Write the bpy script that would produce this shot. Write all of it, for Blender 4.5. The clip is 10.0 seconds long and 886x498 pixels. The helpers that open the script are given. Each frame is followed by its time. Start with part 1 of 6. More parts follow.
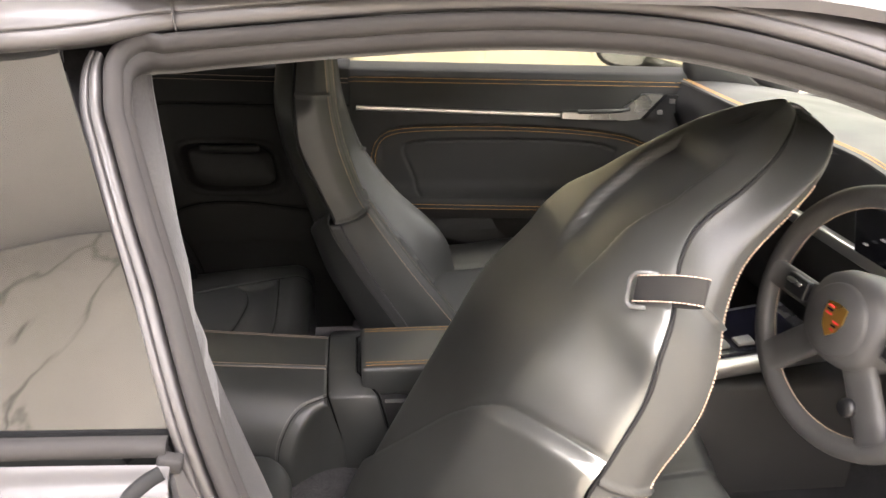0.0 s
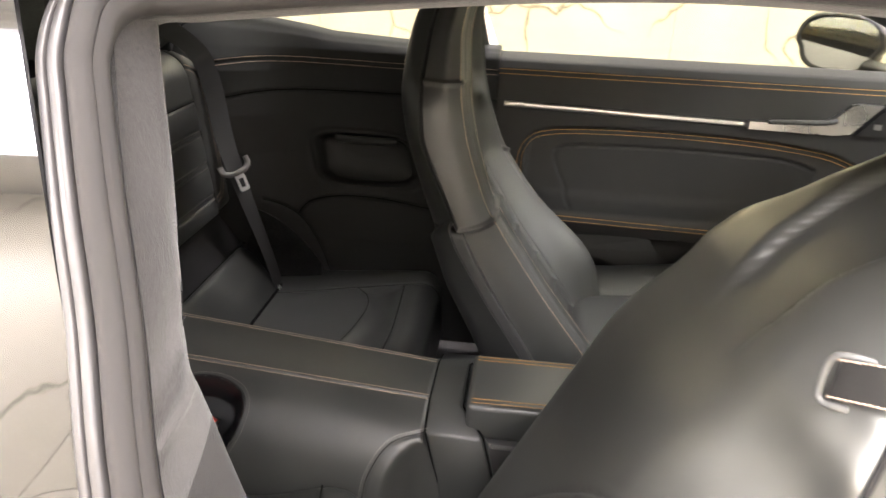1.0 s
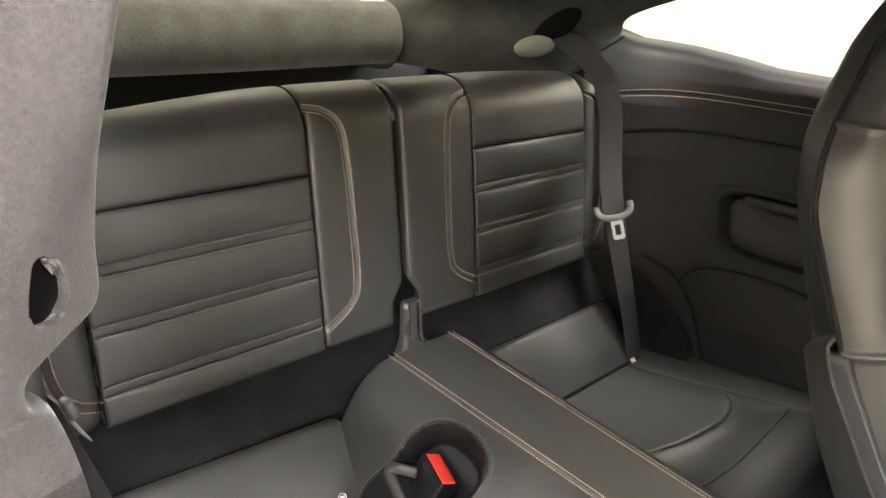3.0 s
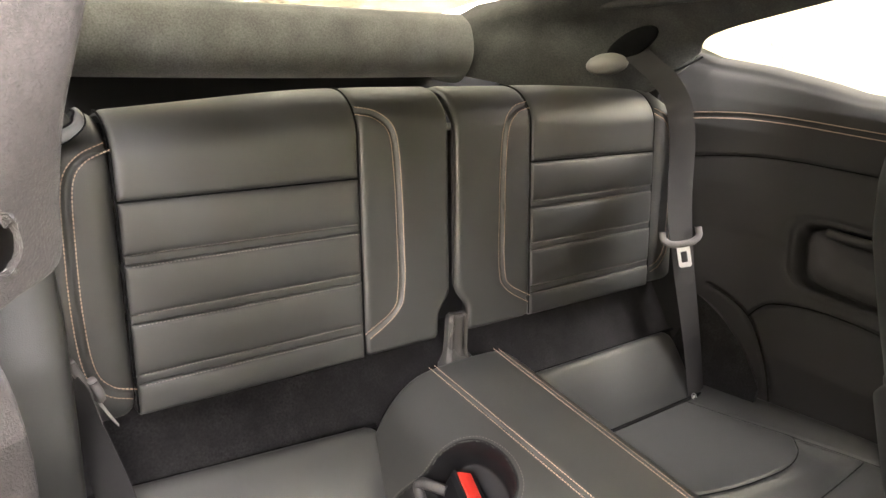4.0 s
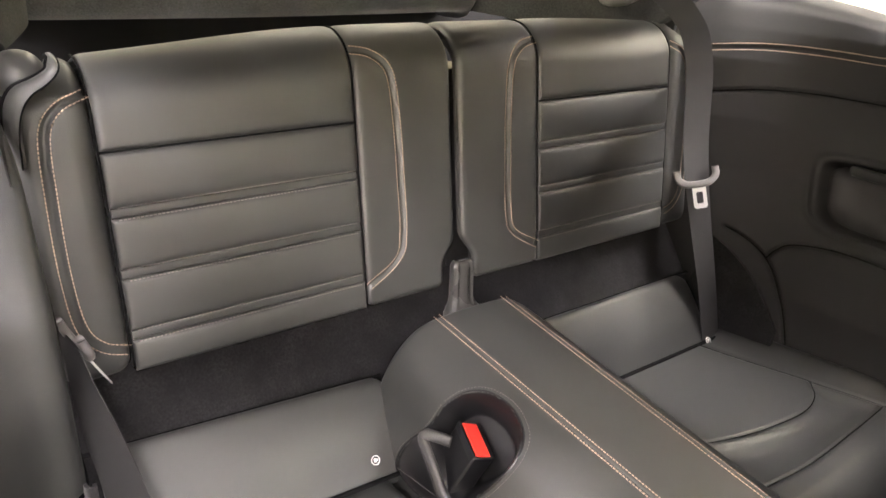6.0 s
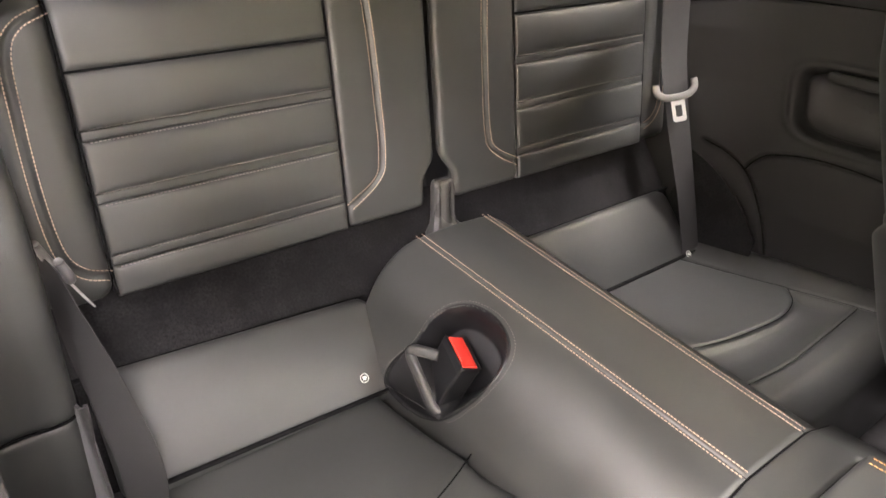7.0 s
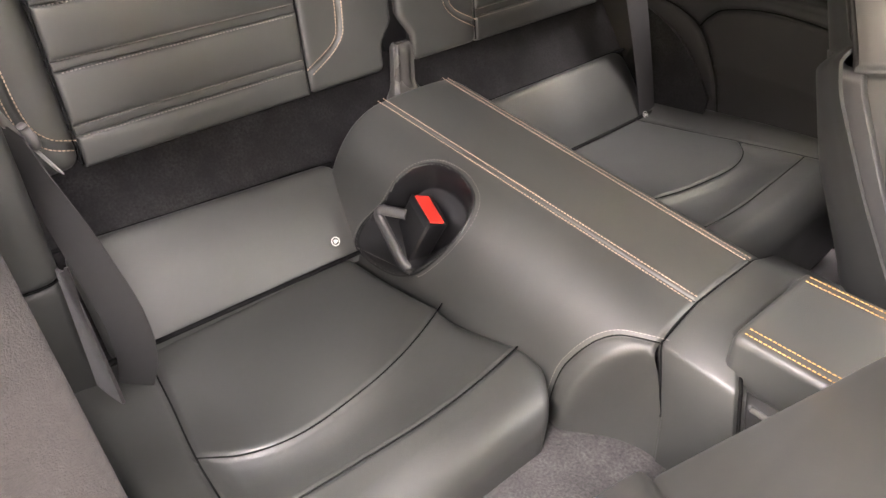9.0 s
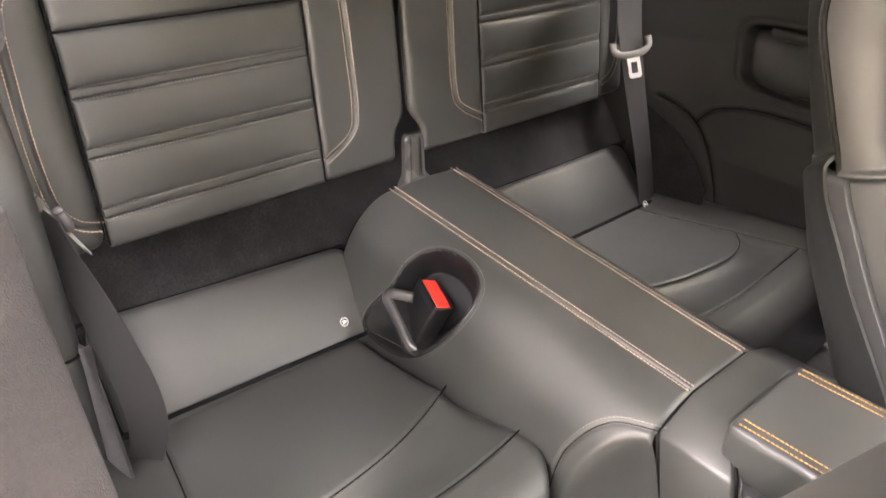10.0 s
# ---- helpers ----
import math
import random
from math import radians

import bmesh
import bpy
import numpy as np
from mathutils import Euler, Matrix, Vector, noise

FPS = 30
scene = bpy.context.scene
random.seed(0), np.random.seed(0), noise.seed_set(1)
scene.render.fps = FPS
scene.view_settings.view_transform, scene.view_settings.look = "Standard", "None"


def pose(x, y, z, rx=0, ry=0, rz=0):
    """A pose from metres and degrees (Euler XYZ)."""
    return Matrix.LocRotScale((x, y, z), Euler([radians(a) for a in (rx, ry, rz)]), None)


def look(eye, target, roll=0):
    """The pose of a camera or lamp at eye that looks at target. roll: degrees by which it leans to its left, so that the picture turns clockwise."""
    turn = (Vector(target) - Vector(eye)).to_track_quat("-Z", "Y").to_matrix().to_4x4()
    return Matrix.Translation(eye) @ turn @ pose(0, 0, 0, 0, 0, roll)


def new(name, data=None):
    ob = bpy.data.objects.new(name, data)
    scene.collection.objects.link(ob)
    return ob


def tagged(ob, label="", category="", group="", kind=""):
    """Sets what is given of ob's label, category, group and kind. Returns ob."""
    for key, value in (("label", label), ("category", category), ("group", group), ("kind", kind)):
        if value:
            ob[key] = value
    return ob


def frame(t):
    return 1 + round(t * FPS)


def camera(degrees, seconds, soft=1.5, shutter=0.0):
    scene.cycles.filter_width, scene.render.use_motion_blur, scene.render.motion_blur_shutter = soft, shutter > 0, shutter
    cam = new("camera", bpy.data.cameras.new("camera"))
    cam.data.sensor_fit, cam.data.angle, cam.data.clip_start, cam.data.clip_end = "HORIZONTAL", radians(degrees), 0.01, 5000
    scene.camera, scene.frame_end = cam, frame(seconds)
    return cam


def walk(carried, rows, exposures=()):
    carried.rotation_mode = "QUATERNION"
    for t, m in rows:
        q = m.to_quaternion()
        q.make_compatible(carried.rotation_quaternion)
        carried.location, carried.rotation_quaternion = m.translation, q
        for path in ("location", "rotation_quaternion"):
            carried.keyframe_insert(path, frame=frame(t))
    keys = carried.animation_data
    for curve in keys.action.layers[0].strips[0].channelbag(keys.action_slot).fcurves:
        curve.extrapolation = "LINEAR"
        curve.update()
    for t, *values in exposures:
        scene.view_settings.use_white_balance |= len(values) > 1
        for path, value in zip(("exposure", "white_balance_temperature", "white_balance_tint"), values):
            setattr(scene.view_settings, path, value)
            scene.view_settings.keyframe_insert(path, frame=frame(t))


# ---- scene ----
cam = camera(63.0, 10.0, soft=1.5, shutter=0.3)
PATH = [
    (0, (0.61, -1.204, 1.311), (0.853, 0.617, 0.521), 2.4),
    (0.5, (0.666, -1.122, 1.289), (0.695, 0.711, 0.489), 2.3),
    (1, (0.678, -1.008, 1.252), (0.472, 0.815, 0.455), 2.3),
    (1.5, (0.685, -0.903, 1.241), (0.2, 0.868, 0.449), 2.0),
    (2, (0.727, -0.805, 1.209), (-0.114, 0.842, 0.448), 2.0),
    (2.5, (0.77, -0.736, 1.182), (-0.392, 0.718, 0.45), 2.1),
    (3, (0.777, -0.696, 1.157), (-0.569, 0.614, 0.469), 2.6),
    (4.5, (0.798, -0.63, 1.132), (-0.729, 0.493, 0.492), 4.2),
    (5, (0.791, -0.618, 1.133), (-0.735, 0.492, 0.468), 3.9),
    (6.5, (0.769, -0.607, 1.116), (-0.67, 0.476, 0.247), 2.0),
    (7, (0.782, -0.613, 1.098), (-0.608, 0.477, 0.16), 1.2),
    (7.5, (0.794, -0.619, 1.09), (-0.544, 0.472, 0.08), 0.8),
    (8, (0.798, -0.627, 1.087), (-0.48, 0.462, 0.002), 0.7),
    (8.5, (0.809, -0.639, 1.078), (-0.414, 0.437, -0.082), 0.4),
    (9, (0.816, -0.645, 1.074), (-0.386, 0.426, -0.112), 0.4),
    (9.5, (0.826, -0.651, 1.084), (-0.401, 0.442, -0.056), 1.0),
    (10, (0.833, -0.664, 1.105), (-0.465, 0.472, 0.093), 1.4),
]
EXPOSURE = [(0.0, -0.35, 6100, 20), (1.0, -0.03, 6150, 18), (2.0, 0.57, 6100, 15), (3.0, 0.95, 6250, 17), (4.5, 1.43, 6350, 21), (7.5, 1.50, 6350, 23), (10.0, 1.51, 6350, 23)]
walk(cam, [(t, look(eye, target, roll)) for t, eye, target, roll in PATH], EXPOSURE)

# ---- light ----
world = bpy.data.worlds.new("showroom_air")
scene.world = world
world.use_nodes = True
world.node_tree.nodes["Background"].inputs[0].default_value = (1.0, 0.97, 0.92, 1)
world.node_tree.nodes["Background"].inputs[1].default_value = 0.15


def area_lamp(name, x, y, z, w, d, watts, tint=(1.0, 0.96, 0.9)):
    lamp = bpy.data.lights.new(name, "AREA")
    lamp.shape, lamp.size, lamp.size_y, lamp.energy, lamp.color = "RECTANGLE", w, d, watts, tint
    ob = new(name, lamp)
    ob.location = (x, y, z)
    return ob


CEIL = 3.2
LAMPS = [(x, y, watts * (1.9 if x < -2 and y < -2 else 0.6 if x < -2 else 1.1 if x > 4 else 1.0)) for x in (-2.6, 1.0, 4.6) for y, watts in ((-3.3, 250), (-1.3, 190), (1.5, 210), (4.2, 95))]
for lx, ly, watts in LAMPS:
    area_lamp("ceiling_lamp", lx, ly, CEIL - 0.09, 2.2, 1.0, watts)


# Light of an unseen window, inferred from the seat shell's highlight and added.
day = area_lamp("unseen_window_light", -4.12, -1.0, 1.45, 2.5, 2.7, 150, (1.0, 0.97, 0.94))
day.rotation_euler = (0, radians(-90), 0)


# ---- materials ----
def material(name, colour, rough=0.5, metal=0.0, grain=600.0, bump=0.1, depth=0.0004, patch=6.0, vary=0.15, rvary=0.08, coat=0.0, sheen=0.0, spec=0.5):
    m = bpy.data.materials.new(name)
    m.use_nodes = True
    n, l = m.node_tree.nodes, m.node_tree.links
    b = n["Principled BSDF"]
    co = n.new("ShaderNodeTexCoord")
    big = n.new("ShaderNodeTexNoise")
    big.inputs["Scale"].default_value, big.inputs["Detail"].default_value = patch, 4
    l.new(co.outputs["Object"], big.inputs["Vector"])
    fine = n.new("ShaderNodeTexNoise")
    fine.inputs["Scale"].default_value, fine.inputs["Detail"].default_value = grain, 3
    l.new(co.outputs["Object"], fine.inputs["Vector"])
    ramp = n.new("ShaderNodeMapRange")
    ramp.inputs[1].default_value, ramp.inputs[2].default_value = 0.3, 0.7
    ramp.inputs[3].default_value, ramp.inputs[4].default_value = 1 - vary, 1 + vary
    l.new(big.outputs["Fac"], ramp.inputs[0])
    mul = n.new("ShaderNodeVectorMath")
    mul.operation = "SCALE"
    mul.inputs[0].default_value = colour
    l.new(ramp.outputs[0], mul.inputs["Scale"])
    l.new(mul.outputs[0], b.inputs["Base Color"])
    rr = n.new("ShaderNodeMapRange")
    rr.inputs[1].default_value, rr.inputs[2].default_value = 0.3, 0.7
    rr.inputs[3].default_value, rr.inputs[4].default_value = rough - rvary, rough + rvary
    l.new(big.outputs["Fac"], rr.inputs[0])
    l.new(rr.outputs[0], b.inputs["Roughness"])
    b.inputs["Metallic"].default_value = metal
    b.inputs["Coat Weight"].default_value = coat
    b.inputs["Sheen Weight"].default_value = sheen
    b.inputs["Specular IOR Level"].default_value = spec
    bp = n.new("ShaderNodeBump")
    bp.inputs["Strength"].default_value, bp.inputs["Distance"].default_value = bump, depth
    l.new(fine.outputs["Fac"], bp.inputs["Height"])
    l.new(bp.outputs[0], b.inputs["Normal"])
    return m


def weave(name, colour, pitch=700.0, rough=0.75):
    """Woven webbing: fine ribs across the band."""
    m = material(name, colour, rough, bump=0.1, vary=0.12)
    n, l = m.node_tree.nodes, m.node_tree.links
    w = n.new("ShaderNodeTexWave")
    w.inputs["Scale"].default_value, w.inputs["Distortion"].default_value = pitch / 6.28, 0.4
    w.bands_direction = "DIAGONAL"
    l.new(n["Texture Coordinate"].outputs["Object"], w.inputs["Vector"])
    l.new(w.outputs["Fac"], n["Bump"].inputs["Height"])
    return m


def nap(name, colour, dark=0.75, patch=14, vary=0.22, fuzz=0.2):
    """Suede or carpet pile: brushed patches and a fuzzy grain."""
    m = material(name, colour, 0.9, grain=900, bump=0.55, depth=0.001, patch=patch, vary=vary, sheen=fuzz, spec=0.2)
    n, l = m.node_tree.nodes, m.node_tree.links
    second = n.new("ShaderNodeTexNoise")
    second.inputs["Scale"].default_value, second.inputs["Detail"].default_value = 320.0, 5
    l.new(n["Texture Coordinate"].outputs["Object"], second.inputs["Vector"])
    rg = n.new("ShaderNodeMapRange")
    rg.inputs[1].default_value, rg.inputs[2].default_value = 0.3, 0.7
    rg.inputs[3].default_value, rg.inputs[4].default_value = dark, 1.25
    l.new(second.outputs["Fac"], rg.inputs[0])
    sc = n.new("ShaderNodeVectorMath")
    sc.operation = "SCALE"
    l.new(n["Vector Math"].outputs[0], sc.inputs[0])
    l.new(rg.outputs[0], sc.inputs["Scale"])
    l.new(sc.outputs[0], n["Principled BSDF"].inputs["Base Color"])
    return m


def marble(name, colour, vein, rough=0.25, scale=0.7):
    """Honed stone slab with thin branching veins and soft clouds."""
    m = material(name, colour, rough, grain=80, bump=0.02, patch=1.3, vary=0.08)
    n, l = m.node_tree.nodes, m.node_tree.links
    b = n["Principled BSDF"]
    warp = n.new("ShaderNodeTexNoise")
    warp.inputs["Scale"].default_value, warp.inputs["Detail"].default_value = 1.6, 6
    l.new(n["Texture Coordinate"].outputs["Object"], warp.inputs["Vector"])
    mixv = n.new("ShaderNodeVectorMath")
    mixv.operation = "MULTIPLY_ADD"
    mixv.inputs[1].default_value = (0.9, 0.9, 0.9)
    l.new(warp.outputs["Color"], mixv.inputs[0])
    l.new(n["Texture Coordinate"].outputs["Object"], mixv.inputs[2])
    vor = n.new("ShaderNodeTexVoronoi")
    vor.feature = "DISTANCE_TO_EDGE"
    vor.inputs["Scale"].default_value = scale
    l.new(mixv.outputs[0], vor.inputs["Vector"])
    line = n.new("ShaderNodeMapRange")
    line.inputs[1].default_value, line.inputs[2].default_value = 0.0, 0.022
    line.inputs[3].default_value, line.inputs[4].default_value = 0.95, 0.0
    l.new(vor.outputs["Distance"], line.inputs[0])
    gate = n.new("ShaderNodeMapRange")
    gate.inputs[1].default_value, gate.inputs[2].default_value = 0.36, 0.52
    l.new(warp.outputs["Fac"], gate.inputs[0])
    both = n.new("ShaderNodeMath")
    both.operation = "MULTIPLY"
    l.new(line.outputs[0], both.inputs[0])
    l.new(gate.outputs[0], both.inputs[1])
    mx = n.new("ShaderNodeMix")
    mx.data_type = "RGBA"
    mx.inputs["B"].default_value = (*vein, 1)
    l.new(both.outputs[0], mx.inputs["Factor"])
    l.new(n["Vector Math"].outputs[0], mx.inputs["A"])
    l.new(mx.outputs["Result"], b.inputs["Base Color"])
    return m


def clear_glass(name, tint=(1, 1, 1), gloss=0.06):
    m = bpy.data.materials.new(name)
    m.use_nodes = True
    n, l = m.node_tree.nodes, m.node_tree.links
    n.remove(n["Principled BSDF"])
    tr, gl, mx = n.new("ShaderNodeBsdfTransparent"), n.new("ShaderNodeBsdfGlossy"), n.new("ShaderNodeMixShader")
    tr.inputs[0].default_value = (*tint, 1)
    gl.inputs["Roughness"].default_value = 0.02
    mx.inputs[0].default_value = gloss
    l.new(tr.outputs[0], mx.inputs[1])
    l.new(gl.outputs[0], mx.inputs[2])
    l.new(mx.outputs[0], n["Material Output"].inputs[0])
    return m


def glowing(name, colour, strength):
    m = bpy.data.materials.new(name)
    m.use_nodes = True
    b = m.node_tree.nodes["Principled BSDF"]
    b.inputs["Base Color"].default_value = (0.8, 0.8, 0.8, 1)
    b.inputs["Emission Color"].default_value = (*colour, 1)
    b.inputs["Emission Strength"].default_value = strength
    return m


LEATHER = material("black_leather", (0.033, 0.034, 0.0315), 0.44, grain=900, bump=0.32, depth=0.0006, patch=9, vary=0.14, rvary=0.07, spec=0.7)
VINYL = material("dark_soft_trim", (0.022, 0.0215, 0.021), 0.52, spec=0.28, grain=1100, bump=0.28, depth=0.0005, patch=7, vary=0.08)
# Copy of the leather trim, darkened where the far side was too brightly lit.
SIDETRIM = material("dimmed_trim_copy", (0.0165, 0.0164, 0.0159), 0.62, grain=1100, bump=0.3, depth=0.0006, patch=7, vary=0.1, spec=0.25)
TRIM = material("dark_leather_trim", (0.030, 0.0298, 0.0286), 0.66, grain=1100, bump=0.3, depth=0.0006, patch=7, vary=0.1, spec=0.2)
# Near shell: bright copy of the black finish, made metallic for its highlight.
SHELL = material("bright_shell_copy", (0.25, 0.25, 0.235), 0.34, 0.9, grain=1500, bump=0.05, depth=0.0002, patch=5, vary=0.06, rvary=0.02)
PLASTIC = material("black_plastic", (0.007, 0.007, 0.0075), 0.42, grain=1500, bump=0.12, vary=0.1)
GREYPLASTIC = material("grey_plastic", (0.13, 0.125, 0.12), 0.42, grain=1500, bump=0.12, vary=0.08)
# One suede in two copies: lit for the shelf roll, shaded for pillars, headliner.
SUEDE = nap("lit_suede", (0.128, 0.131, 0.127), 0.72)
SUEDESHADE = nap("shaded_suede", (0.042, 0.043, 0.040), 0.7, 16, 0.3, 0.03)
SUEDELIGHT = nap("grey_suede", (0.0205, 0.0191, 0.0186), 0.78)
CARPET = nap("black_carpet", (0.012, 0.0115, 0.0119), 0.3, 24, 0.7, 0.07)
WEBBING = weave("grey_webbing", (0.0175, 0.017, 0.0165))
THREAD = material("copper_thread", (0.42, 0.315, 0.235), 0.6, vary=0.2)
GOLDTHREAD = material("amber_thread", (0.44, 0.235, 0.065), 0.6, vary=0.2)
GREYTHREAD = material("grey_thread", (0.17, 0.16, 0.147), 0.65, vary=0.2)
CHROME = material("brushed_aluminium", (0.46, 0.455, 0.445), 0.30, 1.0, vary=0.05, bump=0.02)
STEEL = material("bright_steel", (0.85, 0.85, 0.83), 0.34, 0.8, vary=0.05, bump=0.02)
PAINT = material("grey_body_paint", (0.046, 0.0432, 0.0423), 0.44, 0.1, grain=2500, bump=0.02, vary=0.04, coat=0.15)
SEAL = material("grey_rubber_seal", (0.030, 0.0282, 0.0275), 0.8, grain=900, bump=0.05, vary=0.06, spec=0.2)
SEAMDARK = material("near_black_fill", (0.005, 0.005, 0.005), 0.9, vary=0.1, spec=0.1)
DARKSEAL = material("dark_rubber", (0.009, 0.009, 0.009), 0.7, vary=0.1, spec=0.25)
RED = material("red_plastic", (0.72, 0.045, 0.03), 0.4, vary=0.04, bump=0.03)
WHITEPRINT = material("white_print", (0.7, 0.7, 0.68), 0.6, vary=0.03)
GLASS = clear_glass("window_glass", (0.83, 0.88, 0.80))
FARGLASS = clear_glass("tinted_far_glass", (0.70, 0.70, 0.61))
REARGLASS = clear_glass("tinted_rear_glass", (0.36, 0.36, 0.32))
WALLPAINT = material("white_wall_paint", (0.78, 0.76, 0.70), 0.7, grain=200, bump=0.1, vary=0.03)
MARBLE = marble("cream_marble", (0.74, 0.69, 0.58), (0.24, 0.21, 0.17), scale=1.0)
FLOORSTONE = marble("polished_floor_stone", (0.62, 0.58, 0.50), (0.2, 0.17, 0.14), 0.12, 0.5)
CREST = material("gold_crest", (0.55, 0.33, 0.07), 0.3, 0.9, vary=0.2)
DIMGLASS = material("dark_mirror_glass", (0.9, 0.9, 0.9), 0.02, 1.0, bump=0.0, vary=0.0, rvary=0.0)
SCREEN = material("dark_instrument_glass", (0.006, 0.006, 0.01), 0.08, vary=0.0, rvary=0.02, bump=0.0)


# ---- geometry helpers ----
def hull(name, verts, faces, mat, parent=None, label="", smooth=True, kind="", crease=None):
    me = bpy.data.meshes.new(name)
    me.from_pydata([tuple(v) for v in np.asarray(verts, float).tolist()], [], [tuple(f) for f in faces])
    me.polygons.foreach_set("use_smooth", [smooth] * len(me.polygons))
    me.materials.append(mat)
    me.update()
    if crease is not None:
        ends = np.empty(len(me.edges) * 2, np.int32)
        me.edges.foreach_get("vertices", ends)
        ends = np.sort(ends.reshape(-1, 2).astype(np.int64), axis=1)
        pairs = np.sort(np.asarray(crease, np.int64), axis=1)
        top = len(me.vertices)
        sharp = np.isin(ends[:, 0] * top + ends[:, 1], pairs[:, 0] * top + pairs[:, 1])
        me.attributes.new("sharp_edge", "BOOLEAN", "EDGE").data.foreach_set("value", sharp)
    ob = new(name, me)
    ob.parent = parent
    if label or kind:
        tagged(ob, label=label, kind=kind)
    return ob


def part(name, bm, mat, parent=None, label="", smooth=True):
    me = bpy.data.meshes.new(name)
    bm.to_mesh(me)
    bm.free()
    me.polygons.foreach_set("use_smooth", [smooth] * len(me.polygons))
    me.materials.append(mat)
    ob = new(name, me)
    ob.parent = parent
    if label:
        tagged(ob, label=label)
    return ob


def thing(name, label, category, group="", kind="", at=None):
    ob = new(name)
    ob.empty_display_size = 0.05
    if at is not None:
        ob.matrix_basis = at
    return tagged(ob, label, category, group, kind)


def quads(nu, nv, wrap=False, start=0, flip=False):
    i, j = np.meshgrid(np.arange(nu if wrap else nu - 1), np.arange(nv - 1), indexing="ij")
    a, b = start + i * nv + j, start + ((i + 1) % nu) * nv + j
    f = np.stack([a, b, b + 1, a + 1], -1).reshape(-1, 4)
    return f[:, ::-1] if flip else f


def normals_of(g):
    du, dv = np.gradient(g, axis=0), np.gradient(g, axis=1)
    n = np.cross(du, dv)
    return n / (np.linalg.norm(n, axis=-1, keepdims=True) + 1e-12)


def skin(name, g, mat, parent=None, thick=0.006, out=None, label="", keep=None, base=None):
    """A sheet with thickness from a grid of points; out: a direction that the visible side faces."""
    nu, nv = g.shape[:2]
    n = normals_of(g)
    if base is not None:
        side = np.sign((n * base).sum(-1).mean())
        for i in (0, 1, 2, -3, -2, -1):
            for j in (0, 1, 2, -3, -2, -1):
                n[i, j] = side * base[i, j]
    if out is not None and (n.reshape(-1, 3) @ np.array(out, float)).mean() < 0:
        n, g = n[::-1] * -1, g[::-1]
    top, low = g.reshape(-1, 3), (g - n * thick).reshape(-1, 3)
    f = quads(nu, nv)
    if keep is not None:
        f = f[keep(top[f].mean(1))]
    k = nu * nv
    faces = [*f.tolist(), *(f[:, ::-1] + k).tolist()]
    crease = []
    if keep is not None:
        sides = {(a, b) for q in f.tolist() for a, b in zip(q, q[1:] + q[:1])}
        rim = [(a, b) for a, b in sorted(sides) if (b, a) not in sides]
        faces += [(b, a, a + k, b + k) for a, b in rim]
        crease = rim + [(a + k, b + k) for a, b in rim]
        return hull(name, np.concatenate([top, low]), faces, mat, parent, label, crease=crease)
    for ring, turn in ((np.arange(nu) * nv, 1), (np.arange(nu) * nv + nv - 1, -1), (np.arange(nv), -1), (np.arange(nv) + (nu - 1) * nv, 1)):
        for a, b in zip(ring[:-1].tolist(), ring[1:].tolist()):
            faces.append((a, b, b + k, a + k)[:: -turn])
            crease += [(a, b), (a + k, b + k)]
    return hull(name, np.concatenate([top, low]), faces, mat, parent, label, crease=crease)


def spaced(a, b, res, edge):
    """Steps from a to b, finer towards both ends."""
    fine = np.array([0, 0.04, 0.12, 0.25, 0.42, 0.65, 1.0]) * edge
    mid = np.linspace(a + edge, b - edge, max(2, int((b - a - 2 * edge) / res) + 2))
    return np.concatenate([a + fine[:-1], mid, (b - fine[:-1])[::-1]])


def smooth_curve(pts, n=60):
    """A Catmull-Rom curve through a few points."""
    p = np.asarray(pts, float)
    p = np.concatenate([2 * p[:1] - p[1:2], p, 2 * p[-1:] - p[-2:-1]])
    out = []
    m = len(p) - 3
    for t in np.linspace(0, m - 1e-6, n):
        i, u = int(t), t - int(t)
        a, b, c, d = p[i : i + 4]
        out.append(0.5 * (2 * b + (c - a) * u + (2 * a - 5 * b + 4 * c - d) * u**2 + (3 * b - a - 3 * c + d) * u**3))
    return np.array(out)


def off_line(u, v, line):
    """Distance of every (u, v) from a polyline."""
    best = np.full(u.shape, 9.0)
    for a, b in zip(line[:-1], line[1:]):
        d = b - a
        t = np.clip(((u - a[0]) * d[0] + (v - a[1]) * d[1]) / (d @ d + 1e-12), 0, 1)
        best = np.minimum(best, np.hypot(u - a[0] - t * d[0], v - a[1] - t * d[1]))
    return best


def step(a, b, x):
    t = np.clip((x - a) / (b - a), 0, 1)
    return t * t * (3 - 2 * t)


